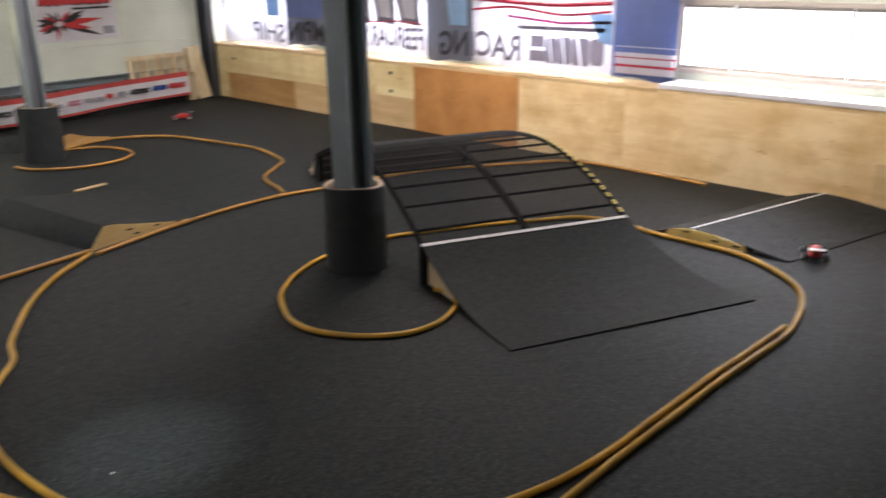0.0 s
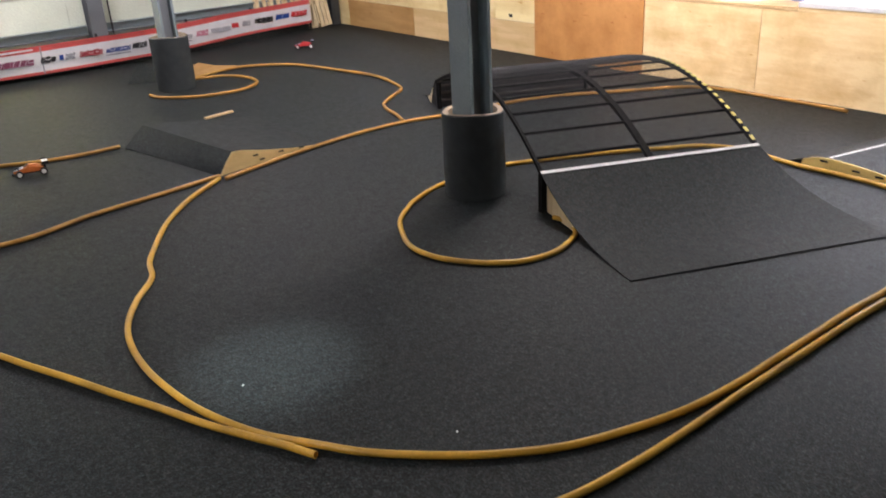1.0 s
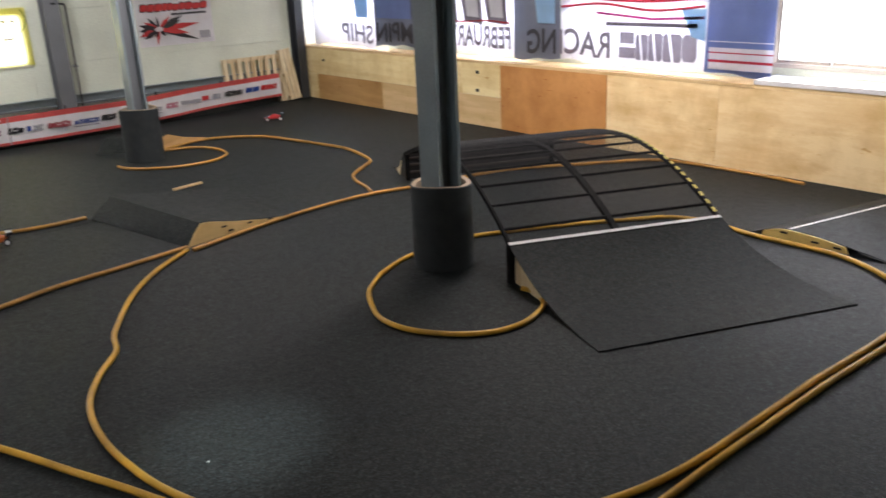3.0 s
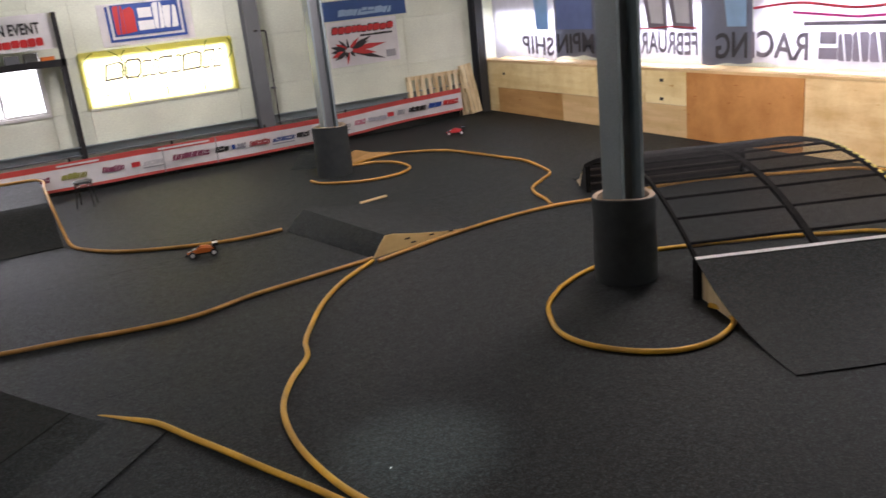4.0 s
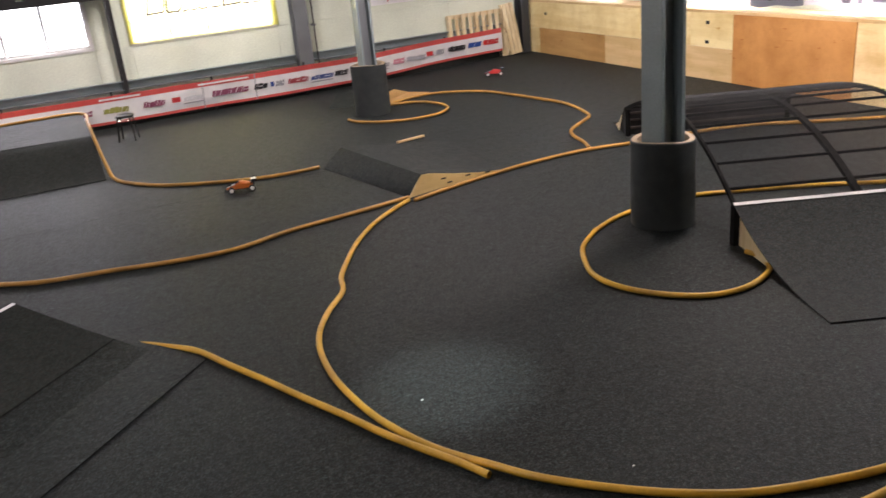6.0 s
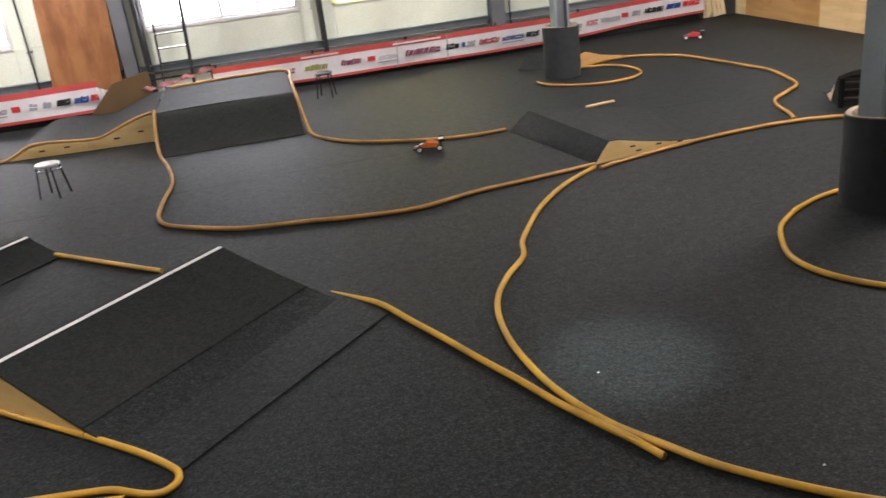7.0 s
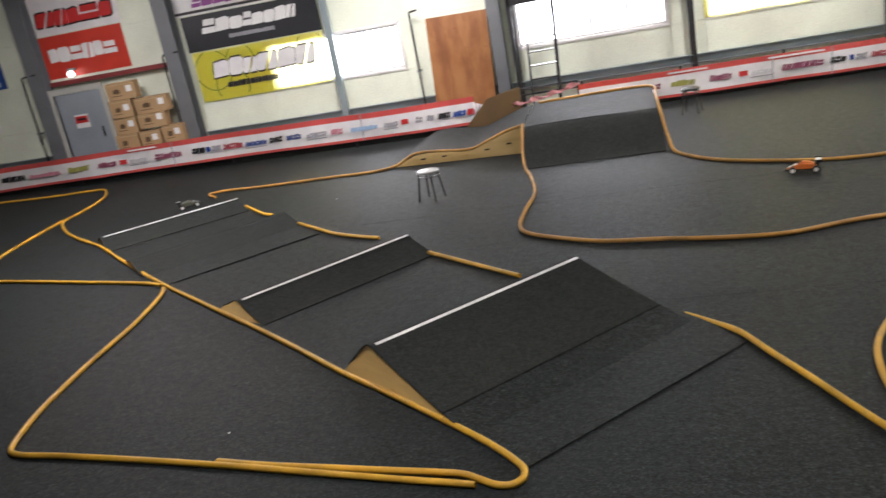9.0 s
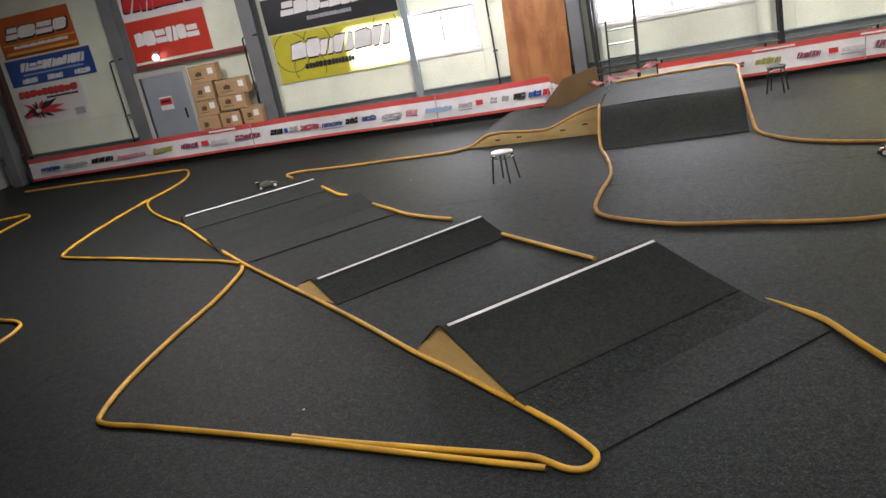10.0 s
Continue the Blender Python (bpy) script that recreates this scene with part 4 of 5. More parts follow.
def strokes(x0, x1, z0, z1, y, n, lean, seed, hollow=0.0):
    """A row of plain slanted blocks that stands for a logo; hollow leaves their outlines alone."""
    rng = random.Random(seed)
    bm = bmesh.new()
    ws = [rng.uniform(0.75, 1.3) for _ in range(n)]
    a = x0
    H = z1 - z0
    corner = ((0.16, 0), (0.84, 0), (1, 0.16), (1, 0.84), (0.84, 1), (0.16, 1), (0, 0.84), (0, 0.16))

    def slab(pts):
        f = [bm.verts.new((p[0], y - 0.004, p[1])) for p in pts]
        g = [bm.verts.new((p[0], y, p[1])) for p in pts]
        if hollow:
            cx, cz = sum(p[0] for p in pts) / len(pts), sum(p[1] for p in pts) / len(pts)
            e = [bm.verts.new((cx + (p[0] - cx) * hollow, y - 0.004, cz + (p[1] - cz) * hollow)) for p in pts]
            for k in range(len(f)):
                q = (k + 1) % len(f)
                bm.faces.new((f[k], f[q], e[q], e[k]))
            return
        bm.faces.new(f)
        for k in range(len(f)):
            bm.faces.new((f[k], g[k], g[(k + 1) % len(f)], f[(k + 1) % len(f)]))

    for w in ws:
        w = w * (x1 - x0) / sum(ws)
        zz = z1 - H * rng.choice((0, 0, 0.06, 0.15))
        za = z0 + H * rng.choice((0, 0, 0.05))
        kind = rng.choice((0, 1, 1, 2, 3))
        b = a + w * (0.97 if n < 10 else 0.93)

        def at(u, v):
            z = za + (zz - za) * v
            return (a + (b - a) * u + lean * (z - z0) / H, z)

        def bars(*cells):
            for u0, u1, v0, v1 in cells:
                slab([at(*q) for q in ((u0, v0), (u1, v0), (u1, v1), (u0, v1))])

        if n > 9 or n < 2 or kind == 0:
            slab([at(u, v) for u, v in corner])
        elif kind == 1:
            slab([at(*q) for q in ((0, 0.1), (0.1, 0), (0.38, 0), (0.62, 1), (0.1, 1), (0, 0.9))])
            slab([at(*q) for q in ((0.52, 0), (0.92, 0), (1, 0.1), (1, 0.9), (0.9, 1), (0.76, 1))])
        elif kind == 2:
            bars((0, 1, 0, 0.42), (0.08, 0.94, 0.56, 1))
        else:
            slab([at(*q) for q in ((0, 0), (1, 0.06), (1, 0.86), (0.7, 1), (0, 0.9))])
        a += w
    return bm


def sign(x0, x1, z0, z1, material, label, y=18.19, lift=0.0):
    root = thing("wall_sign", ((x0 + x1) / 2, y, z0), label, "sign", "signs on the panel wall")
    nx = 14
    grid = []
    for j in range(7):
        grid.append([(x0 + (x1 - x0) * i / nx, y + 0.006 * math.sin(i * 1.3 + j * 0.6 + x0), z0 + (z1 - z0) * j / 6 + lift * i / nx) for i in range(nx + 1)])
    bm = bmesh.new()
    vs = [[bm.verts.new(p) for p in r] for r in grid]
    vb = [[bm.verts.new((p[0], p[1] + 0.004, p[2])) for p in r] for r in grid]
    for j in range(6):
        for i in range(nx):
            bm.faces.new((vs[j][i], vs[j][i + 1], vs[j + 1][i + 1], vs[j + 1][i]))
            bm.faces.new((vb[j][i], vb[j + 1][i], vb[j + 1][i + 1], vb[j][i + 1]))
    part("sheet", bm, material, root, "", True)
    return root


Y1 = 18.176
s = sign(-17.70, -15.35, 3.19, 4.2, cloth_mat("orange sign sheet", (0.55, 0.11, 0.025), 0.1), "orange vinyl sign with black-edged white lettering shapes")
part("logo_shadow", strokes(-17.5, -15.5, 3.60, 4.0, Y1, 4, 0.12, 1), INK["black"], s)
part("logo", strokes(-17.45, -15.55, 3.65, 3.97, Y1 - 0.006, 4, 0.12, 1), INK["white"], s)
part("swoosh", slant(-17.6, -15.3, 3.5, 3.53, Y1), INK["gold"], s)
tagged(part("line", strokes(-17.3, -15.6, 3.4, 3.48, Y1, 16, 0.02, 8), INK["white"], s), kind="stuff")
part("swoosh", slant(-17.6, -15.4, 3.27, 3.33, Y1, 0.05), INK["gold"], s)
part("swoosh", slant(-17.6, -15.5, 3.22, 3.24, Y1, 0.05), INK["black"], s)
s = sign(-17.76, -15.10, 2.48, 3.15, cloth_mat("blue sign sheet", (0.02, 0.08, 0.33), 0.1), "blue vinyl sign with white lettering shapes")
part("logo", strokes(-17.35, -15.35, 2.82, 3.04, Y1, 9, 0.08, 2), INK["white"], s)
tagged(part("line", strokes(-17.3, -15.4, 2.72, 2.765, Y1, 20, 0.01, 3), INK["sky"], s), kind="stuff")
for i, xx in enumerate((-17.4, -16.6, -15.75)):
    part("small_logo", strokes(xx, xx + 0.48, 2.53, 2.66, Y1, 5, 0.03, 4 + i), INK["white"], s)


def streak_sign(x0, x1, z0, z1, seed):
    s = sign(x0, x1, z0, z1, VINYL_WHITE, "white vinyl sign with red and black streaks")
    w, h = x1 - x0, z1 - z0
    part("logo_shadow", strokes(x0 + 0.05 * w, x0 + 0.93 * w, z0 + 0.72 * h, z0 + 0.90 * h, Y1, 10, 0.03, seed), INK["black"], s)
    part("logo", strokes(x0 + 0.06 * w, x0 + 0.94 * w, z0 + 0.74 * h, z0 + 0.88 * h, Y1 - 0.006, 10, 0.03, seed), INK["red"], s)
    tagged(part("line", strokes(x0 + 0.45 * w, x0 + 0.92 * w, z0 + 0.63 * h, z0 + 0.68 * h, Y1, 14, 0.01, seed + 1), INK["black"], s), kind="stuff")
    rng = random.Random(seed)
    c = Vector((x0 + 0.27 * w, 0, z0 + 0.36 * h))
    for i in range(16):
        a = math.pi * 2 * i / 16 + rng.uniform(-0.12, 0.12)
        L = rng.uniform(0.1, 0.36) * h * (1.9 if abs(math.cos(a)) > 0.75 and math.cos(a) > 0 else 1.0)
        d = Vector((math.cos(a) * 1.5, 0, math.sin(a) * 0.75 + 0.12 * math.cos(a)))
        n = Vector((-d.z, 0, d.x))
        p0 = c + d * 0.07 * h
        p1 = c + d * (0.12 * h + L)
        p1.z = min(max(p1.z, z0 + 0.03), z0 + 0.62 * h)
        p1.x = max(p1.x, x0 + 0.03)
        bm = prism([(q.x, Y1 - 0.001 * i % 0.004, q.z) for q in (p0 - n * 0.03 * h, (p0 + p1) / 2 - n * 0.04 * h, p1, (p0 + p1) / 2 + n * 0.04 * h, p0 + n * 0.03 * h)], (0, -0.004, 0))
        part("streak", bm, INK["red"] if i % 3 == 0 else INK["black"], s)
    part("badge", slant(x0 + 0.80 * w, x0 + 0.94 * w, z0 + 0.10 * h, z0 + 0.26 * h, Y1, 0, 0.003), INK["grey"], s)


streak_sign(-17.78, -15.66, 1.47, 2.45, 11)
streak_sign(6.1, 7.82, 1.52, 2.5, 12)
s = sign(5.9, 8.1, 2.53, 2.95, cloth_mat("blue upper sign sheet", (0.03, 0.09, 0.28), 0.1), "blue vinyl sign strip with pale lettering shapes")
part("logo", strokes(6.4, 7.7, 2.60, 2.76, Y1, 7, 0.04, 33), INK["sky"], s)
s = sign(-13.95, -11.72, 2.49, 3.46, cloth_mat("red sign sheet", (0.60, 0.05, 0.03), 0.1), "red vinyl sign with white lettering blocks")
part("logo", strokes(-13.74, -11.95, 2.84, 3.18, Y1, 6, 0.0, 21), INK["white"], s)
s = sign(-13.98, -11.66, 3.48, 4.5, VINYL_WHITE, "white vinyl sign with red lettering shapes")
part("logo_shadow", strokes(-13.85, -11.8, 3.62, 4.02, Y1, 5, 0.05, 22), INK["black"], s)
part("logo", strokes(-13.82, -11.83, 3.66, 3.98, Y1 - 0.006, 5, 0.05, 22), INK["red"], s)
s = sign(-10.24, -7.02, 2.52, 3.3, cloth_mat("black sign sheet", (0.012, 0.013, 0.018), 0.05), "black vinyl sign with white lettering shapes")
part("logo", strokes(-9.8, -7.55, 2.88, 3.18, Y1, 8, 0.07, 23), INK["white"], s)
tagged(part("line", strokes(-9.18, -8.08, 2.70, 2.79, Y1, 16, 0.01, 24), INK["grey"], s), kind="stuff")
s = sign(-10.6, -7.0, 3.32, 3.85, VINYL_WHITE, "white vinyl sign with purple band and lettering shapes")
part("logo", strokes(-9.9, -7.6, 3.46, 3.68, Y1, 9, 0.07, 25), INK["purple"], s)
part("band", slant(-10.6, -7.0, 3.35, 3.41, Y1), INK["black"], s)


def yellow_sign(x0, x1, z0, z1, seed, washed):
    """A yellow sheet; where daylight behind it washes it out, the lettering shapes keep a thin pale rim only."""
    s = sign(x0, x1, z0, z1, SIGN_YELLOW, "yellow see-through vinyl sign stretched over a bright window", 18.15)
    w, h = x1 - x0, z1 - z0
    lx0, lx1, lz0, lz1 = x0 + 0.13 * w, x0 + 0.91 * w, z0 + 0.45 * h, z0 + 0.80 * h
    if washed:
        part("logo_outline", strokes(lx0, lx1, lz0, lz1, 18.136, 6, 0.08, seed, 0.78), SIGN_RIM, s)
    else:
        part("logo_shadow", strokes(lx0 - 0.02, lx1 + 0.02, lz0 - 0.035, lz1 + 0.035, 18.136, 6, 0.08, seed), INK["black"], s)
        part("logo", strokes(lx0, lx1, lz0, lz1, 18.13, 6, 0.08, seed), INK["white"], s)
    if washed:
        # shade of the window mullions behind, painted on the sheet as olive strips
        for u in (0.26, 0.51, 0.76):
            part("mullion_shade", slant(x0 + u * w, x0 + (u + 0.012) * w, z0 + 0.06 * h, z0 + 0.22 * h, 18.136, 0.0), INK["olive"], s)
    else:
        tagged(part("line", strokes(x0 + 0.22 * w, x0 + 0.62 * w, z0 + 0.22 * h, z0 + 0.34 * h, 18.136, 14, 0.01, seed + 1), INK["black"], s), kind="stuff")
    for cx, cz, r in ((x0 + 0.14 * w, z0 + 0.60 * h, 0.40 * h), (x0 + 0.26 * w, z0 + 0.24 * h, 0.36 * h), (x0 + 0.36 * w, z0 + 0.74 * h, 0.30 * h), (x0 + 0.90 * w, z0 + 0.80 * h, 0.26 * h)):
        pts = [Vector((cx + r * math.cos(a), 18.136 + 0.004, cz + r * math.sin(a))) for a in (math.pi * 2 * k / 36 for k in range(37))]
        pts = [p for p in pts if x0 + 0.02 < p.x < x1 - 0.02 and z0 + 0.02 < p.z < z1 - 0.02]
        runs = [[pts[0]]]
        for p in pts[1:]:
            if (p - runs[-1][-1]).length > 0.35 * r:
                runs.append([])
            runs[-1].append(p)
        for run in runs:
            if len(run) > 2:
                part("ring", sweep(run, 0.010, 6), INK["green"], s)


yellow_sign(-10.17, -7.04, 1.40, 2.50, 41, False)
yellow_sign(0.93, 3.95, 1.42, 2.5, 41, True)
s = sign(1.45, 3.25, 2.54, 3.35, VINYL_WHITE, "white vinyl sign with a blue outlined badge")
for x0, x1, z0, z1 in ((1.6, 3.1, 2.62, 2.67), (1.6, 1.65, 2.67, 3.3), (3.05, 3.1, 2.67, 3.3)):
    part("badge_border", slant(x0, x1, z0, z1, Y1), INK["blue"], s)
part("badge_panel", slant(1.70, 3.0, 2.72, 3.32, Y1), INK["blue"], s)
part("logo", strokes(1.74, 2.14, 2.76, 3.3, Y1 - 0.005, 2, 0.0, 51), INK["red"], s)
part("logo", strokes(2.18, 2.96, 2.80, 3.3, Y1 - 0.005, 3, 0.0, 52), INK["white"], s)
ev = sign(-2.4, 0.64, 2.66, 3.3, VINYL_WHITE, "white event banner with black and red lines of lettering", 17.7)
ob = lettering("SS FOR AN EVENT", 0.20, pose(0, 17.693, 2.96, 90, 0, 0), INK["black"], ev, bold=0.006)
lo, hi = min(v.co.x for v in ob.data.vertices), max(v.co.x for v in ob.data.vertices)
for v in ob.data.vertices:
    v.co.x = -1.08 + (v.co.x - lo) * 1.44 / (hi - lo) - origin(ev).x
tagged(ob, kind="stuff")
tagged(part("line", strokes(-1.05, 0.38, 2.73, 2.88, 17.69, 10, 0.0, 61), INK["red"], ev), kind="stuff")

# ---- loft shelf with ladder ----
loft = thing("loft_shelf", (-1.0, 17.85, 0), "black steel loft shelf on posts against the window wall", "shelf")
part("deck", box((-2.9, 17.62, 2.36), (0.68, 18.1, 2.42), 0.004), BLACK, loft)
part("edge_rail", box((-2.9, 17.60, 2.33), (0.68, 17.62, 2.46), 0.003), BLACK, loft)
for x in (-2.88, 0.63):
    for y in (17.63, 18.08):
        part("post", box((x - 0.04, y - 0.03, 0), (x + 0.04, y + 0.03, 3.3 if y < 18 else 2.36), 0.004), BLACK, loft)
for x0, x1, h, mt in ((-0.75, -0.45, 0.2, BLACK), (-0.35, -0.1, 0.18, STEEL_DARK), (-0.02, 0.22, 0.2, CHROME), (0.26, 0.5, 0.1, INK["orange"]), (-1.4, -0.9, 0.22, BLACK)):
    solid("storage_box", box((x0, 17.68, 2.421), (x1, 17.98, 2.42 + h), 0.012), mt, "small storage box standing on the black loft shelf", "box", "", "boxes on the loft shelf")
lad = thing("ladder", (-2.3, 17.6, 0), "black steel ladder leaning against the loft shelf", "ladder")
part("stile", bar((-2.07, 17.28, 0), (-1.96, 17.58, 3.2), 0.06, 0.05, 0.006), BLACK, lad)
part("stile", bar((-2.62, 17.28, 0), (-2.58, 17.46, 1.62), 0.035, 0.035, 0.006), BLACK, lad)
for i in range(6):
    z = 0.3 + i * 0.27
    part("rung", rod((-2.62 + z * 0.02, 17.28 + z * 0.1, z), (-2.06 + z * 0.03, 17.28 + z * 0.094, z), 0.016, 8), CHROME if i > 2 else BLACK, lad)
gate = thing("low_barrier", (-2.4, 17.35, 0), "low black pipe barrier behind the table jump", "barrier")
for z in (0.55, 0.68):
    part("rail", rod((-3.1, 17.42, z), (-1.7, 17.42, z), 0.018, 8), BLACK, gate)
for x in (-3.1, -1.7):
    part("post", rod((x, 17.42, 0), (x, 17.42, 0.7), 0.02, 8), BLACK, gate)

# ---- plywood board, door, cartons, pallets ----
solid("leaning_board", prism([(-4.76, 17.86, 0.0), (-3.46, 17.86, 0.0), (-3.38, 18.0, 2.34), (-4.68, 18.0, 2.36)], (0, 0.02, 0)), PLY_BOARD, "tall reddish plywood board leaning on the wall post", "board")
dr = thing("door_1", (-13.3, 18.17, 0), "grey steel door with a small red and white notice", "door", kind="structure")
part("door_leaf", box((-13.95, 18.15, 0.01), (-12.71, 18.19, 2.11), 0.004), DOOR_GREY, dr)
for lo, hi in (((-14.07, 18.13, 0), (-13.96, 18.195, 2.26)), ((-12.70, 18.13, 0), (-12.60, 18.195, 2.26)), ((-13.96, 18.13, 2.12), (-12.70, 18.195, 2.26))):
    part("door_frame", box(lo, hi, 0.004), WALL_DULL, dr)
part("door_handle", bar((-12.87, 18.10, 1.02), (-12.87, 18.10, 1.26), 0.03, 0.04, 0.006), BLACK, dr)
nt_ = part("notice", box((-13.56, 18.14, 1.28), (-13.2, 18.149, 1.60)), INK["white"], dr, "small notice sheet")
part("notice_band", box((-13.55, 18.134, 1.40), (-13.21, 18.139, 1.56)), INK["red"], dr)
part("notice_band", box((-13.5, 18.130, 1.46), (-13.26, 18.1335, 1.51)), INK["black"], dr)
wl = thing("wall_lamp", (-13.2, 18.05, 2.5), "small lit bulkhead lamp above the grey door", "lamp")
part("base", box((-13.28, 18.0, 2.62), (-13.12, 18.14, 2.68), 0.01), STEEL, wl)
bm = bmesh.new()
bmesh.ops.create_uvsphere(bm, u_segments=16, v_segments=10, radius=0.08)
bmesh.ops.transform(bm, matrix=Matrix.Translation((-13.2, 18.0, 2.55)) @ Matrix.Diagonal((1, 1, 0.9, 1)), verts=bm.verts)
part("bulb", bm, LAMP_GLOW, wl, "glowing white globe", True)

rng = random.Random(5)
# stacks of cartons: left and right edge, then the tops from the floor up
STACKS = (((-12.34, -11.76), (0.25, 0.63, 1.02)), ((-12.31, -11.72), (1.40,)), ((-12.28, -11.70), (1.81,)), ((-12.24, -11.50), (2.20,)),
          ((-11.73, -11.20), (0.25, 0.64, 1.03)), ((-11.67, -10.96), (1.41,)), ((-11.66, -10.84), (1.78,)), ((-11.17, -10.64), (0.30, 0.69, 1.08)))
for (xa, xb), tops in STACKS:
    for i, top in enumerate(tops):
        low = tops[i - 1] if i else {1.40: 1.02, 1.81: 1.40, 2.20: 1.81, 1.41: 1.08, 1.78: 1.41}.get(top, 0.0)
        k = rng.uniform(-0.015, 0.015)
        x, w, y = (xa + xb) / 2 + k, (xb - xa) / 2 - 0.006, 17.80 + rng.uniform(-0.02, 0.02)
        h = top - low
        root = thing("carton", (x, y, low), "brown cardboard carton in a stack beside the door", "carton", "stacked cartons")
        part("box", box((x - w, y - 0.12, low + 0.001), (x + w, y + 0.10, top - 0.004), 0.008), CARD, root)
        part("parcel_tape", box((x - w - 0.001, y - 0.1215, top - 0.06), (x + w + 0.001, y - 0.1205, top - 0.015)), CARD_TAPE, root)
        part("lid_gap", box((x - w + 0.01, y - 0.1225, top - 0.035), (x + w - 0.01, y - 0.1216, top - 0.029)), BLACK, root)
        if rng.random() < 0.6:
            q = x + w - 0.22
            part("paper_label", box((q, y - 0.124, low + 0.16), (q + 0.14, y - 0.121, low + 0.30)), INK["white"], root, "white paper label")
        part("print", strokes(x - w * 0.55, x - w * 0.1, low + 0.13, low + 0.25, y - 0.1205, 3, 0.02, i + 3), CARD_INK, root)
        part("print_bar", box((x - w * 0.7, y - 0.1222, low + 0.08), (x + w * 0.05, y - 0.1205, low + 0.095)), CARD_INK, root)


def pallet(m, L, W, n):
    root = thing("pallet", m.translation, "pale pine pallet standing on its edge by the wall", "pallet", "pallets in the corner")
    def pc(nm, lo, hi):
        b = box(lo, hi, 0.004)
        bmesh.ops.transform(b, matrix=m, verts=b.verts)
        part(nm, b, PINE, root)
    for i in range(n):
        a = i * (L - 0.09) / (n - 1)
        pc("slat", (a, -0.02, 0.0), (a + 0.09, 0.0, W))
    for z in (0.0, W / 2 - 0.045, W - 0.09):
        pc("bearer", (0, 0.002, z), (L, 0.085, z + 0.09))
    for i in range(0, n, 2):
        a = i * (L - 0.09) / (n - 1)
        pc("slat", (a, 0.087, 0.0), (a + 0.09, 0.105, W))
    return root


pallet(pose(7.86, 17.92, 0.0, -6, 0, 0), 1.5, 1.1, 9)
pallet(pose(9.36, 17.76, 0.02, -7, -7, 0), 0.30, 1.18, 3)


# ---- fence banner ----
def fence_banner(path, height, seed, marks, fold_lines, bands):
    """A white banner with red edges along a path (x, y, foot)."""
    root = thing("fence_banner", path[len(path) // 2], "white fence banner with red edges and small sponsor marks", "banner", "banners along the track fence")
    pts = spline(path, 0.12)

    def strip(z0, z1, off=0.0, th=0.004, ruffle=0.02):
        bm = bmesh.new()
        for i, p in enumerate(pts):
            q = pts[min(i + 1, len(pts) - 1)] - pts[max(i - 1, 0)]
            n = Vector((q.y, -q.x, 0)).normalized()
            for k in range(4):
                s = z0 + (z1 - z0) * k / 3
                w = ruffle * math.sin(p.x * 2.3 + s * 2) + 0.006 * math.sin(p.x * 7.1)
                for t in (off, off - th):
                    v = p + n * (t + w)
                    bm.verts.new((v.x, v.y, p.z + s * height))
        bm.verts.ensure_lookup_table()
        for i in range(len(pts) - 1):
            for k in range(3):
                a, b = i * 8 + k * 2, (i + 1) * 8 + k * 2
                bm.faces.new([bm.verts[j] for j in (a, b, b + 2, a + 2)])
                bm.faces.new([bm.verts[j] for j in (a + 1, a + 3, b + 3, b + 1)])
        return bm

    part("cloth", strip(0.10, 0.80), VINYL_WHITE, root, "", True)
    part("top_edge", strip(0.80, 1.0), VINYL_RED, root, "red upper edge", True)
    part("bottom_edge", strip(0.0, 0.10), VINYL_RED, root, "red lower edge", True)
    for k, (a, b, colour, n) in enumerate(marks):
        p = min(pts, key=lambda q: abs(q.x - (a + b) / 2))
        z0 = p.z + height * 0.38
        hh = height * (0.22 if n < 8 else 0.17)
        yy = p.y - 0.030
        if n == 1:
            part("sponsor_badge", slant(a, b, z0 + 0.01, z0 + hh - 0.01, yy + 0.004, 0, 0.004), INK[colour], root)
        else:
            part("sponsor_mark", strokes(a, b, z0, z0 + hh, yy, n, 0.03, seed + k), INK[colour], root)["kind"] = "stuff"
            if n == 8:
                part("sponsor_line", slant(a, b, z0 - 0.05, z0 - 0.03, yy + 0.004, 0, 0.004), INK["grey"], root)
    # upright folds of the cloth, their shade drawn as grey strips
    for x in fold_lines:
        p = min(pts, key=lambda q: abs(q.x - x))
        part("fold_line", slant(x, x + 0.02, p.z + height * 0.02, p.z + height * 0.98, p.y - 0.026, 0.02, 0.004), INK["grey"], root)
    for x0, x1 in bands:
        p = min(pts, key=lambda q: abs(q.x - (x0 + x1) / 2))
        part("white_band", slant(x0, x1, p.z + height * 0.87, p.z + height * 0.93, p.y - 0.028, 0, 0.004), INK["white"], root)
    return root


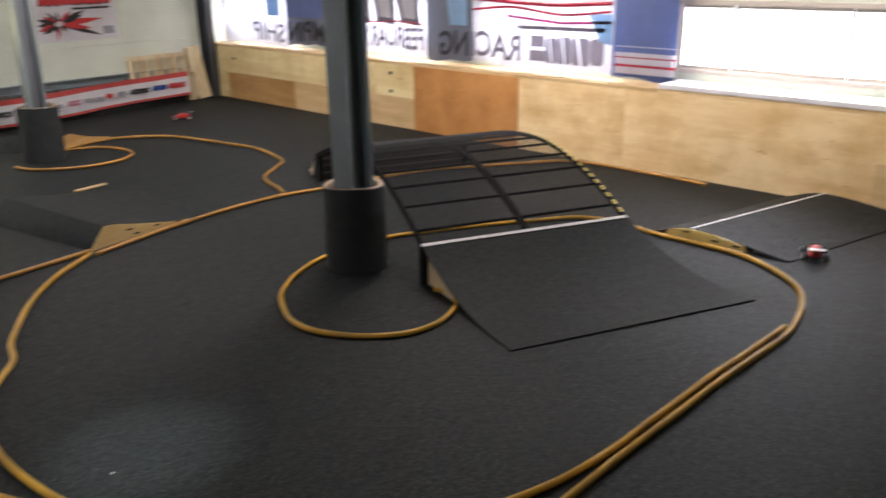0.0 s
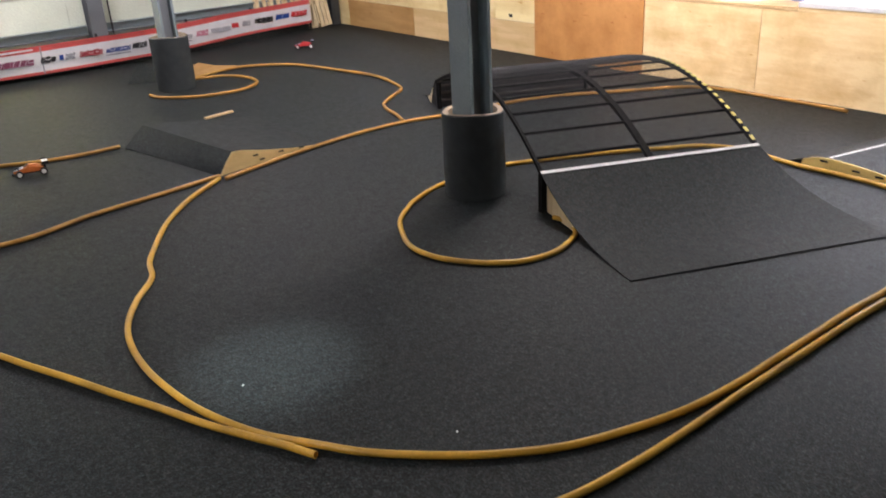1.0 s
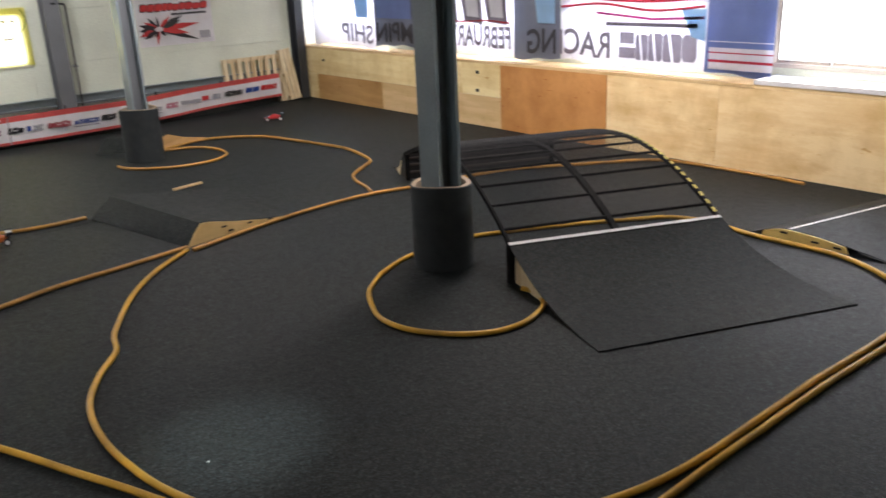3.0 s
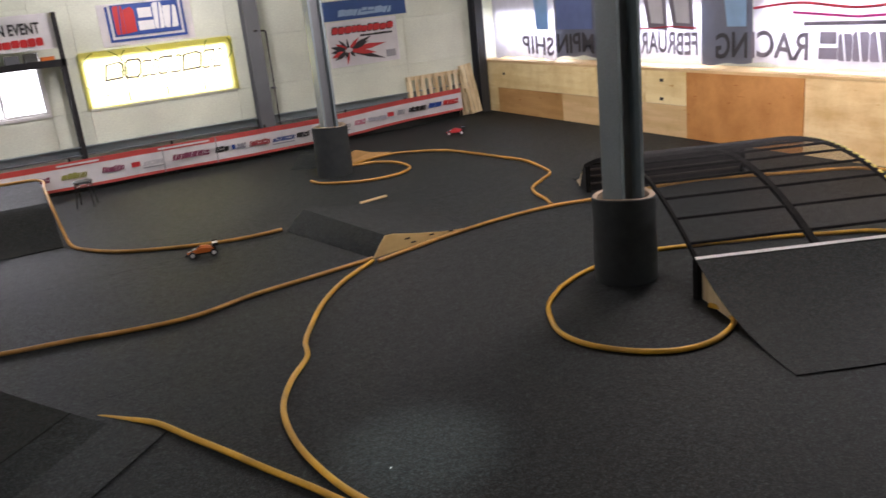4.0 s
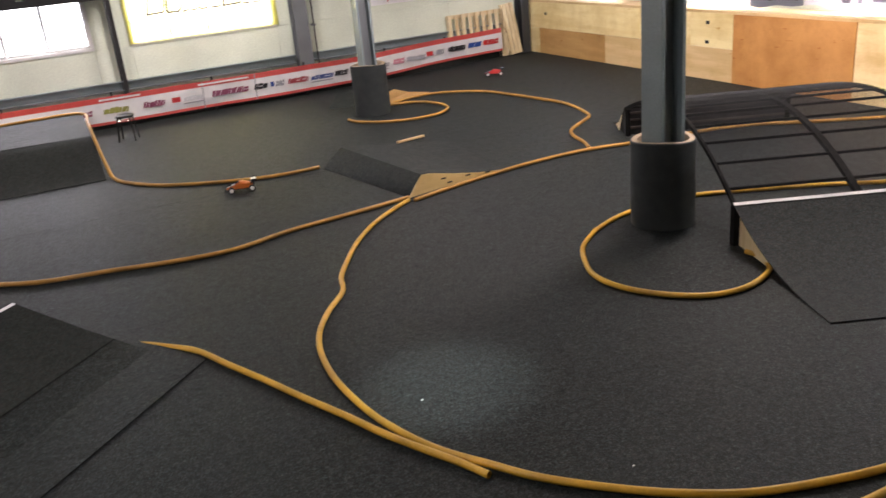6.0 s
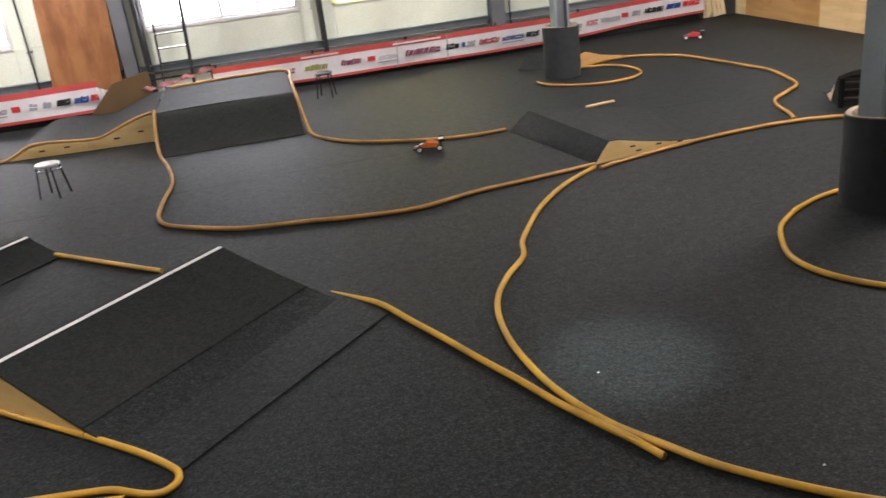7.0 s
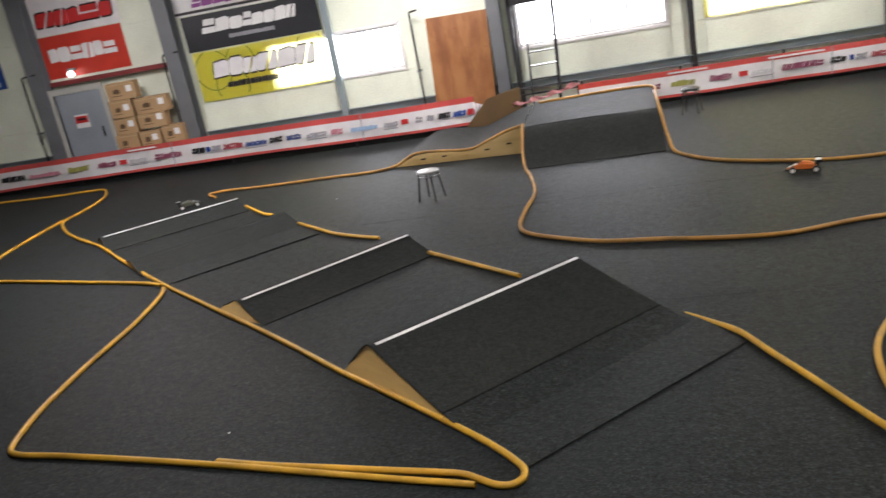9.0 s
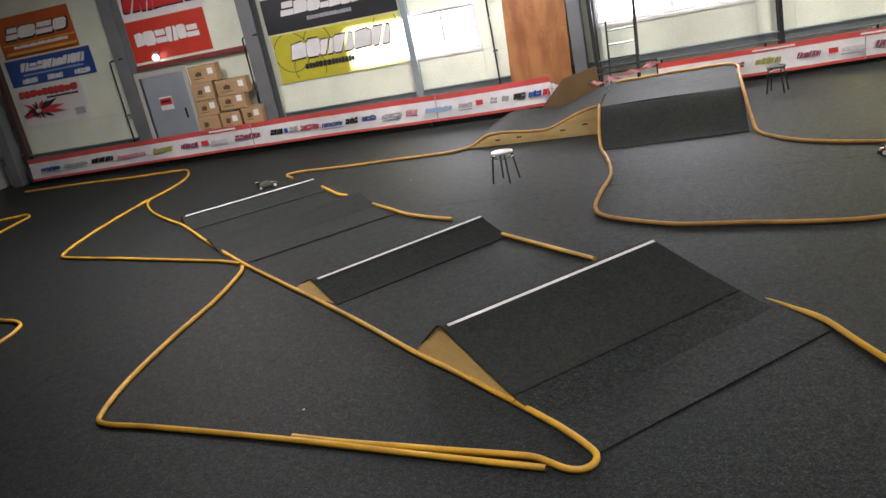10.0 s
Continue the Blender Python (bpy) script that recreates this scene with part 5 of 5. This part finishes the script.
fence_banner([(-17.72, 17.72, 0.10), (-15, 17.66, 0.12), (-13, 17.55, 0.14), (-10, 17.4, 0.16), (-8, 17.3, 0.16), (-6, 17.22, 0.14), (-3.8, 17.16, 0.15)], 0.57, 70,
             ((-17.34, -16.73, "blue", 8), (-16.57, -15.84, "grey", 8), (-15.69, -15.03, "black", 4), (-14.87, -13.98, "rose", 9), (-13.75, -13.15, "olive", 6), (-12.91, -12.44, "plum", 6), (-12.31, -12.12, "red", 1), (-12.05, -11.6, "pale", 8),
              (-11.37, -10.55, "plum", 7), (-10.40, -10.08, "black", 3), (-10.02, -9.93, "blue", 1), (-9.9, -9.68, "grey", 5), (-9.60, -9.14, "crimson", 7), (-9.05, -8.55, "navy", 8), (-8.46, -8.16, "black", 5), (-8.05, -7.71, "navy", 7),
              (-7.57, -7.12, "grey", 8), (-7.00, -6.74, "rose", 4), (-6.55, -5.95, "sky", 10), (-5.8, -5.5, "grey", 8), (-5.4, -5.25, "red", 1), (-5.1, -4.95, "grey", 2), (-4.85, -4.7, "grey", 2), (-4.6, -4.35, "black", 7), (-4.28, -4.02, "blue", 5), (-3.98, -3.82, "red", 4)),
             (-10.9, -6.3), ((-12.0, -10.95),))
fence_banner([(-1.68, 17.2, 0.10), (0, 17.2, 0.10), (2, 17.2, 0.10), (4, 17.2, 0.10), (5.5, 17.3, 0.10), (7.4, 17.62, 0.14), (9.1, 17.72, 0.17)], 0.52, 75,
             ((-1.4, -0.8, "rose", 8), (-0.62, -0.12, "plum", 6), (0.08, 0.53, "olive", 5), (0.81, 1.21, "plum", 6), (1.36, 1.52, "red", 1), (1.57, 1.95, "pale", 8), (2.13, 2.86, "plum", 7), (2.98, 3.25, "black", 3), (3.33, 3.40, "blue", 1), (3.42, 3.60, "grey", 5),
              (3.69, 4.12, "crimson", 7), (4.19, 4.67, "navy", 8), (4.72, 5.01, "black", 5), (5.12, 5.5, "navy", 7), (5.6, 6.0, "grey", 8), (6.14, 6.40, "rose", 4), (6.48, 6.96, "grey", 10), (7.04, 7.20, "red", 1), (7.29, 7.48, "grey", 2), (7.61, 8.05, "black", 7), (8.14, 8.48, "blue", 5), (8.54, 8.95, "red", 5)),
             (1.95, 3.0, 5.6), ((0.05, 0.8), (1.9, 2.9)))
for a, b in (((-17.72, 17.78), (-10, 17.46)), ((-10, 17.46), (-3.85, 17.22)), ((-1.6, 17.24), (5.4, 17.34)), ((5.4, 17.34), (9.1, 17.78))):
    solid("kick_board", bar((a[0], a[1] + 0.1, 0.09), (b[0], b[1] + 0.1, 0.09), 0.02, 0.18, 0.004), CARPET_NEW, "low dark carpeted board standing along the fence foot", "board", "", "boards along the fence foot")
# the loose white end of the banner hangs crumpled in front of the board
rows = []
for i in range(13):
    u = i / 12
    rows.append([(-3.83 + 0.30 * u - 0.10 * u * (1 - j / 6), 17.13 + 0.03 * math.sin(i * 1.7 + j * 0.9), 0.22 - 0.05 * u + j * (0.065 - 0.012 * u) + 0.012 * math.sin(i * 2.1 + j)) for j in range(7)])
solid("crumpled_banner", sheet(rows, 0.005), VINYL_WHITE, "crumpled white loose end of the fence banner", "banner", smooth=True)
rows = []
for i in range(19):
    u = i / 18
    rows.append([(-3.0 + 1.35 * u, 16.93 + 0.26 * u * u + 0.025 * math.sin(i * 1.9 + j * 1.3), 0.43 + 0.20 * u**1.5 + j * (0.022 + 0.012 * math.sin(i * 1.3)) + 0.012 * math.sin(i * 2.3 + j)) for j in range(4)])
solid("sagging_banner", sheet(rows, 0.006), cloth_mat("faded red vinyl", (0.74, 0.36, 0.38), 0.3), "crumpled pinkish end of the fence banner sagging behind the table jump", "banner", smooth=True)
fp = [(-17.7, 17.8), (-13.5, 17.64), (-9.5, 17.46), (-6.5, 17.3), (-4.05, 17.25), (-1.6, 17.27), (0.3, 17.27), (2.2, 17.27), (4.1, 17.27), (6.0, 17.46), (7.6, 17.72), (9.1, 17.8)]
for x, y in fp:
    solid("fence_post", box((x - 0.02, y - 0.02, 0), (x + 0.02, y + 0.02, 0.68), 0.004), BLACK, "short black steel fence post behind the banner", "post", "", "fence posts")
solid("fence_rail", bar((-4.95, 17.28, 0.69), (-4.0, 17.26, 0.68), 0.03, 0.03, 0.004), BLACK, "black steel fence rail above the banner", "rail")


# ---- window banner on the east side ----
def hanging(y0, y1, z0, z1, material, label, x=10.3, fold=0.02):
    root = thing("window_banner", (x, (y0 + y1) / 2, z0), label, "banner", "banners hung over the windows")
    n = max(8, int((y1 - y0) / 0.08))
    bm = bmesh.new()
    rows = []
    for j in range(9):
        rows.append([])
        for i in range(n + 1):
            y = y0 + (y1 - y0) * i / n
            s = j / 8
            dx = fold * math.sin(y * 5.1 + 2 * s) + 0.5 * fold * math.sin(y * 13 + 1)
            z = z0 + (z1 - z0) * s + (1 - s) * (0.03 * math.sin(y * 2.7) + 0.018 * math.sin(y * 8.3 + 1))
            rows[-1].append((bm.verts.new((x + dx, y, z)), bm.verts.new((x + dx + 0.003, y, z))))
    for a, b in zip(rows, rows[1:]):
        for i in range(n):
            bm.faces.new((a[i][0], a[i + 1][0], b[i + 1][0], b[i][0]))
            bm.faces.new((a[i][1], b[i][1], b[i + 1][1], a[i + 1][1]))
    part("cloth", bm, material, root, "", True)
    return root


b1 = hanging(7.28, 10.12, 1.30, 2.9, BANNER_WHITE, "white banner seen from behind, with mirrored dark lettering")
# b5 and b3 hang between windows; that shade is put into their colour
b5 = hanging(10.13, 11.24, 1.31, 2.9, BANNER_SHADED_CLOTH, "overlapping banner fold with shade put into its colour and mirrored dark lettering", 10.29)
b6 = hanging(11.25, 14.05, 1.34, 2.9, BANNER_WHITE, "white banner seen from behind, with mirrored dark lettering and pink lines")
b3 = hanging(14.06, 15.46, 1.32, 2.9, BANNER_SHADED_CLOTH, "folded part of a banner over the window, with shade put into its colour", 10.29)
b2 = hanging(15.47, 17.95, 1.27, 2.9, BANNER_WHITE, "white banner seen from behind, with mirrored dark lettering")
b4 = hanging(6.24, 7.30, 1.30, 2.9, BANNER_BLUE, "blue banner with white and red stripes at its foot", 10.3, 0.032)
XL = 10.252


def mirrored(text, y0, y1, z, h, root, material=None):
    """Lettering read from outside, fitted between y0 and y1, following the folds of the cloth."""
    ob = lettering(text, h, Matrix.Translation((XL, y0, z)) @ Matrix(((0, 0, -1, 0), (1, 0, 0, 0), (0, 1, 0, 0), (0, 0, 0, 1))), material or BANNER_INK, root, bold=0.010)
    oy = origin(root).y
    ys = [v.co.y + oy for v in ob.data.vertices]
    k = (y1 - y0) / (max(ys) - min(ys))
    lo = min(ys)
    for v in ob.data.vertices:
        y = y0 + (v.co.y + oy - lo) * k
        v.co.y = y - oy
        v.co.z += 0.02 * math.sin(y * 2.7) + 0.012 * math.sin(y * 7.9)
    return ob


mirrored("RACI", 9.01, 10.10, 1.42, 0.42, b1)
mirrored("NG", 10.18, 10.86, 1.42, 0.42, b5, BANNER_SHADED_INK)
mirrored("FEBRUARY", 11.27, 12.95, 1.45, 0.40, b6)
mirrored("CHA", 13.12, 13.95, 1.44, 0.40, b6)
mirrored("MPIN", 14.12, 15.36, 1.42, 0.40, b3, BANNER_SHADED_INK)
mirrored("SHIP", 15.50, 16.70, 1.38, 0.40, b2)


def turned_strokes(y0, y1, z0, z1, n, seed):
    m = strokes(y0, y1, z0, z1, 0.0, n, 0.0, seed)
    bmesh.ops.transform(m, matrix=Matrix.Translation((XL, 0, 0)) @ Matrix(((0, 1, 0, 0), (1, 0, 0, 0), (0, 0, 1, 0), (0, 0, 0, 1))), verts=m.verts)
    return m


part("lettering_shape", turned_strokes(7.40, 8.84, 1.41, 1.83, 5, 96), BANNER_INK, b1)
part("red_curve", sweep(spline([(XL, 7.3, 2.24), (XL, 8.2, 2.17), (XL, 9.2, 2.26), (XL, 10.08, 2.2)], 0.06), 0.022, 6), BANNER_RED, b1)
part("red_curve", sweep(spline([(XL, 7.3, 2.36), (XL, 8.4, 2.31), (XL, 10.08, 2.38)], 0.06), 0.03, 6), BANNER_RED, b1)
for z, h, mt in ((1.36, 0.10, BANNER_WHITE), (1.462, 0.035, BANNER_RED), (1.499, 0.09, BANNER_WHITE), (1.591, 0.016, BANNER_RED), (1.609, 0.06, BANNER_WHITE), (1.75, 0.012, BANNER_WHITE)):
    part("stripe", box((XL - 0.004, 6.19, z), (XL, 7.2, z + h)), mt, b4)


# ---- stools ----
def stool(x, y, seat, label):
    root = thing("stool", (x, y, 0), label, "stool", "stools")
    bm = bmesh.new()
    prof = [(0.0, 0.46), (0.12, 0.462), (0.155, 0.455), (0.165, 0.44), (0.16, 0.42), (0.0, 0.42)]
    n = 24
    rings = [[bm.verts.new((x + r * math.cos(a), y + r * math.sin(a), z)) for a in (2 * math.pi * k / n for k in range(n))] if r else [bm.verts.new((x, y, z))] for r, z in prof]
    for a, b in zip(rings, rings[1:]):
        for k in range(n):
            bm.faces.new([v for v in (a[k % len(a)], a[(k + 1) % n] if len(a) > 1 else None, b[(k + 1) % len(b)] if len(b) > 1 else None, b[k % len(b)]) if v is not None])
    part("seat", bm, seat, root, "round padded seat", True)
    for k in range(4):
        a = k * math.pi / 2 + 0.45
        part("leg", rod((x + 0.205 * math.cos(a), y + 0.205 * math.sin(a), 0), (x + 0.145 * math.cos(a), y + 0.145 * math.sin(a), 0.425), 0.0135, 8), BLACK, root)
    pts = [Vector((x + 0.152 * math.cos(a), y + 0.152 * math.sin(a), 0.375)) for a in (2 * math.pi * k / 24 for k in range(25))]
    part("ring", sweep(pts, 0.009, 6), CHROME, root, "bright steel ring", True)
    return root


stool(-3.79, 12.08, plain("glossy white seat", (0.52, 0.52, 0.53), 0.25), "round stool with a shiny white seat and black legs")
stool(0.34, 15.86, plain("black vinyl seat", (0.03, 0.03, 0.03), 0.3), "round stool with a black seat and black legs")


# ---- toy cars ----
def car(x, y, z, turn, c1, c2, label):
    """A tenth-scale buggy."""
    root = thing("toy_buggy", (x, y, z), label, "toy car", "toy buggies on the track")
    m = Matrix.Translation((x, y, z)) @ Matrix.Rotation(radians(turn), 4, "Z")

    def put(nm, bm, mt, par=None, lab="", smooth=False):
        bmesh.ops.transform(bm, matrix=m, verts=bm.verts)
        return part(nm, bm, mt, par or root, lab, smooth)

    put("chassis", box((-0.15, -0.045, 0.03), (0.19, 0.045, 0.045), 0.006), BLACK)
    sec = [(-0.14, 0.05, 0.095), (-0.06, 0.062, 0.125), (0.02, 0.058, 0.135), (0.08, 0.045, 0.10), (0.15, 0.03, 0.075), (0.2, 0.018, 0.06)]
    bm = bmesh.new()
    rings = [[bm.verts.new(p) for p in ((px, -w, 0.045), (px, -w * 0.9, h * 0.8), (px, -w * 0.45, h), (px, w * 0.45, h), (px, w * 0.9, h * 0.8), (px, w, 0.045))] for px, w, h in sec]
    for a, b in zip(rings, rings[1:]):
        for k in range(5):
            bm.faces.new((a[k], a[k + 1], b[k + 1], b[k]))
    bm.faces.new(rings[0][::-1])
    bm.faces.new(rings[-1])
    body = put("body_shell", bm, c1)
    put("nose_panel", prism([(0.085, -0.035, 0.1005), (0.19, -0.014, 0.066), (0.19, 0.014, 0.066), (0.085, 0.035, 0.1005)], (0, 0, 0.004)), c2)
    put("windscreen", prism([(0.028, -0.03, 0.136), (0.075, -0.026, 0.108), (0.075, 0.026, 0.108), (0.028, 0.03, 0.136)], (0.0, 0, 0.004)), BLACK)
    put("rear_wing", box((-0.2, -0.085, 0.135), (-0.13, 0.085, 0.141), 0.003), c2)
    for s in (-1, 1):
        put("wing_plate", box((-0.205, s * 0.087 - 0.002, 0.12), (-0.13, s * 0.087 + 0.002, 0.155)), BLACK)
        put("wing_mount", box((-0.165, s * 0.03 - 0.004, 0.05), (-0.15, s * 0.03 + 0.004, 0.135)), BLACK)
    put("bumper", box((0.2, -0.05, 0.03), (0.225, 0.05, 0.05), 0.006), BLACK)
    for px, w in ((-0.13, 0.038), (0.14, 0.028)):
        put("axle", rod((px, -0.11, 0.043), (px, 0.11, 0.043), 0.006, 6), BLACK)
        put("shock_tower", box((px - 0.006, -0.04, 0.05), (px + 0.006, 0.04, 0.105), 0.003), BLACK)
        for s in (-1, 1):
            wheel = put("wheel", rod((px, s * 0.105 - w / 2, 0.043), (px, s * 0.105 + w / 2, 0.043), 0.043, 16), BLACK, None, "black rubber tyre")
            put("rim", rod((px, s * (0.105 + w / 2) - 0.004, 0.043), (px, s * (0.105 + w / 2) + 0.002, 0.043), 0.027, 12), WHITE, wheel, "white rim")
    return root


car(7.9, 3.15, 0.0, 25, INK["red"], INK["white"], "red and white toy buggy standing on the carpet")
car(1.24, 11.1, 0.0, 170, INK["orange"], INK["white"], "orange toy buggy with white rims on the carpet")
car(-8.72, 13.75, 0.0, 35, plain("dull green shell", (0.08, 0.09, 0.06)), INK["grey"], "dark toy buggy behind the low jump")
car(7.77, 15.79, 0.0, 150, INK["red"], INK["sky"], "red toy buggy with a pale wing on the carpet")

# scraps on the carpet
for x, y, a in ((1.02, 4.92, 20), (1.75, 3.55, 70), (-4.2, 5.6, 10), (-5.6, 12.9, 40), (5.0, 5.95, 15)):
    solid("paper_scrap", prism([(x, y, 0.002), (x + 0.018, y + 0.003, 0.002), (x + 0.015, y + 0.012, 0.005), (x + 0.003, y + 0.009, 0.003)], (0, 0, 0.002)), INK["white"], "tiny white paper scrap lying on the carpet", "scrap", "", "scraps on the carpet")
# carpet joints, faint and broken
rj = random.Random(5)
for p, q, wide in (((-4.9, 11.16), (2.6, 11.18), 3.4), ((1.2, 3.97), (4.0, 3.74), 0.6), ((-1.0, 7.46), (1.15, 7.42), 1.6), ((-2.2, 13.09), (-0.2, 13.17), 3.0), ((4.0, 11.2), (6.9, 11.15), 2.0)):
    p, q = Vector((*p, -0.001)), Vector((*q, -0.001))
    L = (q - p).length
    side = Vector((-(q - p).y, (q - p).x, 0)).normalized()
    bm = bmesh.new()
    s, off = 0.0, 0.0
    while s < L:
        e = min(L, s + rj.uniform(0.08, 0.3))
        nxt = max(-0.01, min(0.01, off + rj.uniform(-0.005, 0.005)))
        w = wide * rj.uniform(0.0018, 0.0042)
        a, c = p + (q - p) * (s / L) + side * off, p + (q - p) * (e / L) + side * nxt
        if rj.random() < 0.8:
            bm.faces.new([bm.verts.new(v) for v in (a - side * w, c - side * w, c + side * w, a + side * w)])
        s, off = e, nxt
    bmesh.ops.solidify(bm, geom=list(bm.faces), thickness=0.002)
    part("carpet_joint", bm, JOINT, floor)

# printed art on the upper part of the window banner
BANNER_SKY = cloth_mat("pale blue banner cloth", (0.35, 0.55, 0.75), 0.5)
BANNER_MAG = cloth_mat("magenta banner ink", (0.55, 0.05, 0.25), 0.35)
BANNER_SHADE = cloth_mat("grey banner ink", (0.22, 0.20, 0.24), 0.35)


def art(pts, material, root, name="printed_shape", x=XL - 0.002):
    part(name, prism([(x, y, z) for y, z in pts], (-0.003, 0, 0)), material, root)


art([(10.2, 1.92), (10.6, 1.92), (10.75, 2.9), (10.2, 2.9)], BANNER_SKY, b5)
art([(7.27, 1.75), (7.5, 1.8), (7.7, 2.2), (7.27, 2.2)], BANNER_SKY, b1)
for y0, w in ((11.35, 0.5), (12.0, 0.5), (12.7, 0.55)):
    art([(y0, 1.86), (y0 + w, 1.90), (y0 + w + 0.12, 2.45), (y0 + 0.05, 2.5)], BANNER_SHADE, b6)
    art([(y0 + 0.1, 1.98), (y0 + w - 0.08, 2.0), (y0 + w, 2.42), (y0 + 0.14, 2.44)], BANNER_WHITE, b6, "printed_letter_body", XL - 0.006)
art([(7.3, 2.06), (8.2, 2.02), (9.3, 2.10), (9.3, 2.14), (8.2, 2.06), (7.3, 2.10)], BANNER_MAG, b1)
art([(7.4, 1.93), (9.1, 1.92), (9.1, 1.98), (7.4, 1.99)], BANNER_SHADE, b1)
art([(15.65, 1.9), (16.1, 1.9), (16.2, 2.9), (15.65, 2.9)], BANNER_SKY, b2)
art([(14.15, 1.9), (15.35, 1.9), (15.35, 2.9), (14.15, 2.9)], BANNER_BLUE, b3, "printed_panel", 10.255)
part("pink_line", sweep(spline([(XL, 11.3, 1.90), (XL, 11.9, 1.93), (XL, 12.6, 1.90), (XL, 13.6, 1.94)], 0.06), 0.014, 6), BANNER_RED, b6)
for y, z in ((11.91, 1.01), (11.92, 0.67), (17.2, 0.92)):
    part("socket_hole", box((XB - 0.007, y - 0.045, z - 0.028), (XB - 0.0045, y + 0.045, z + 0.028)), BLACK, half)
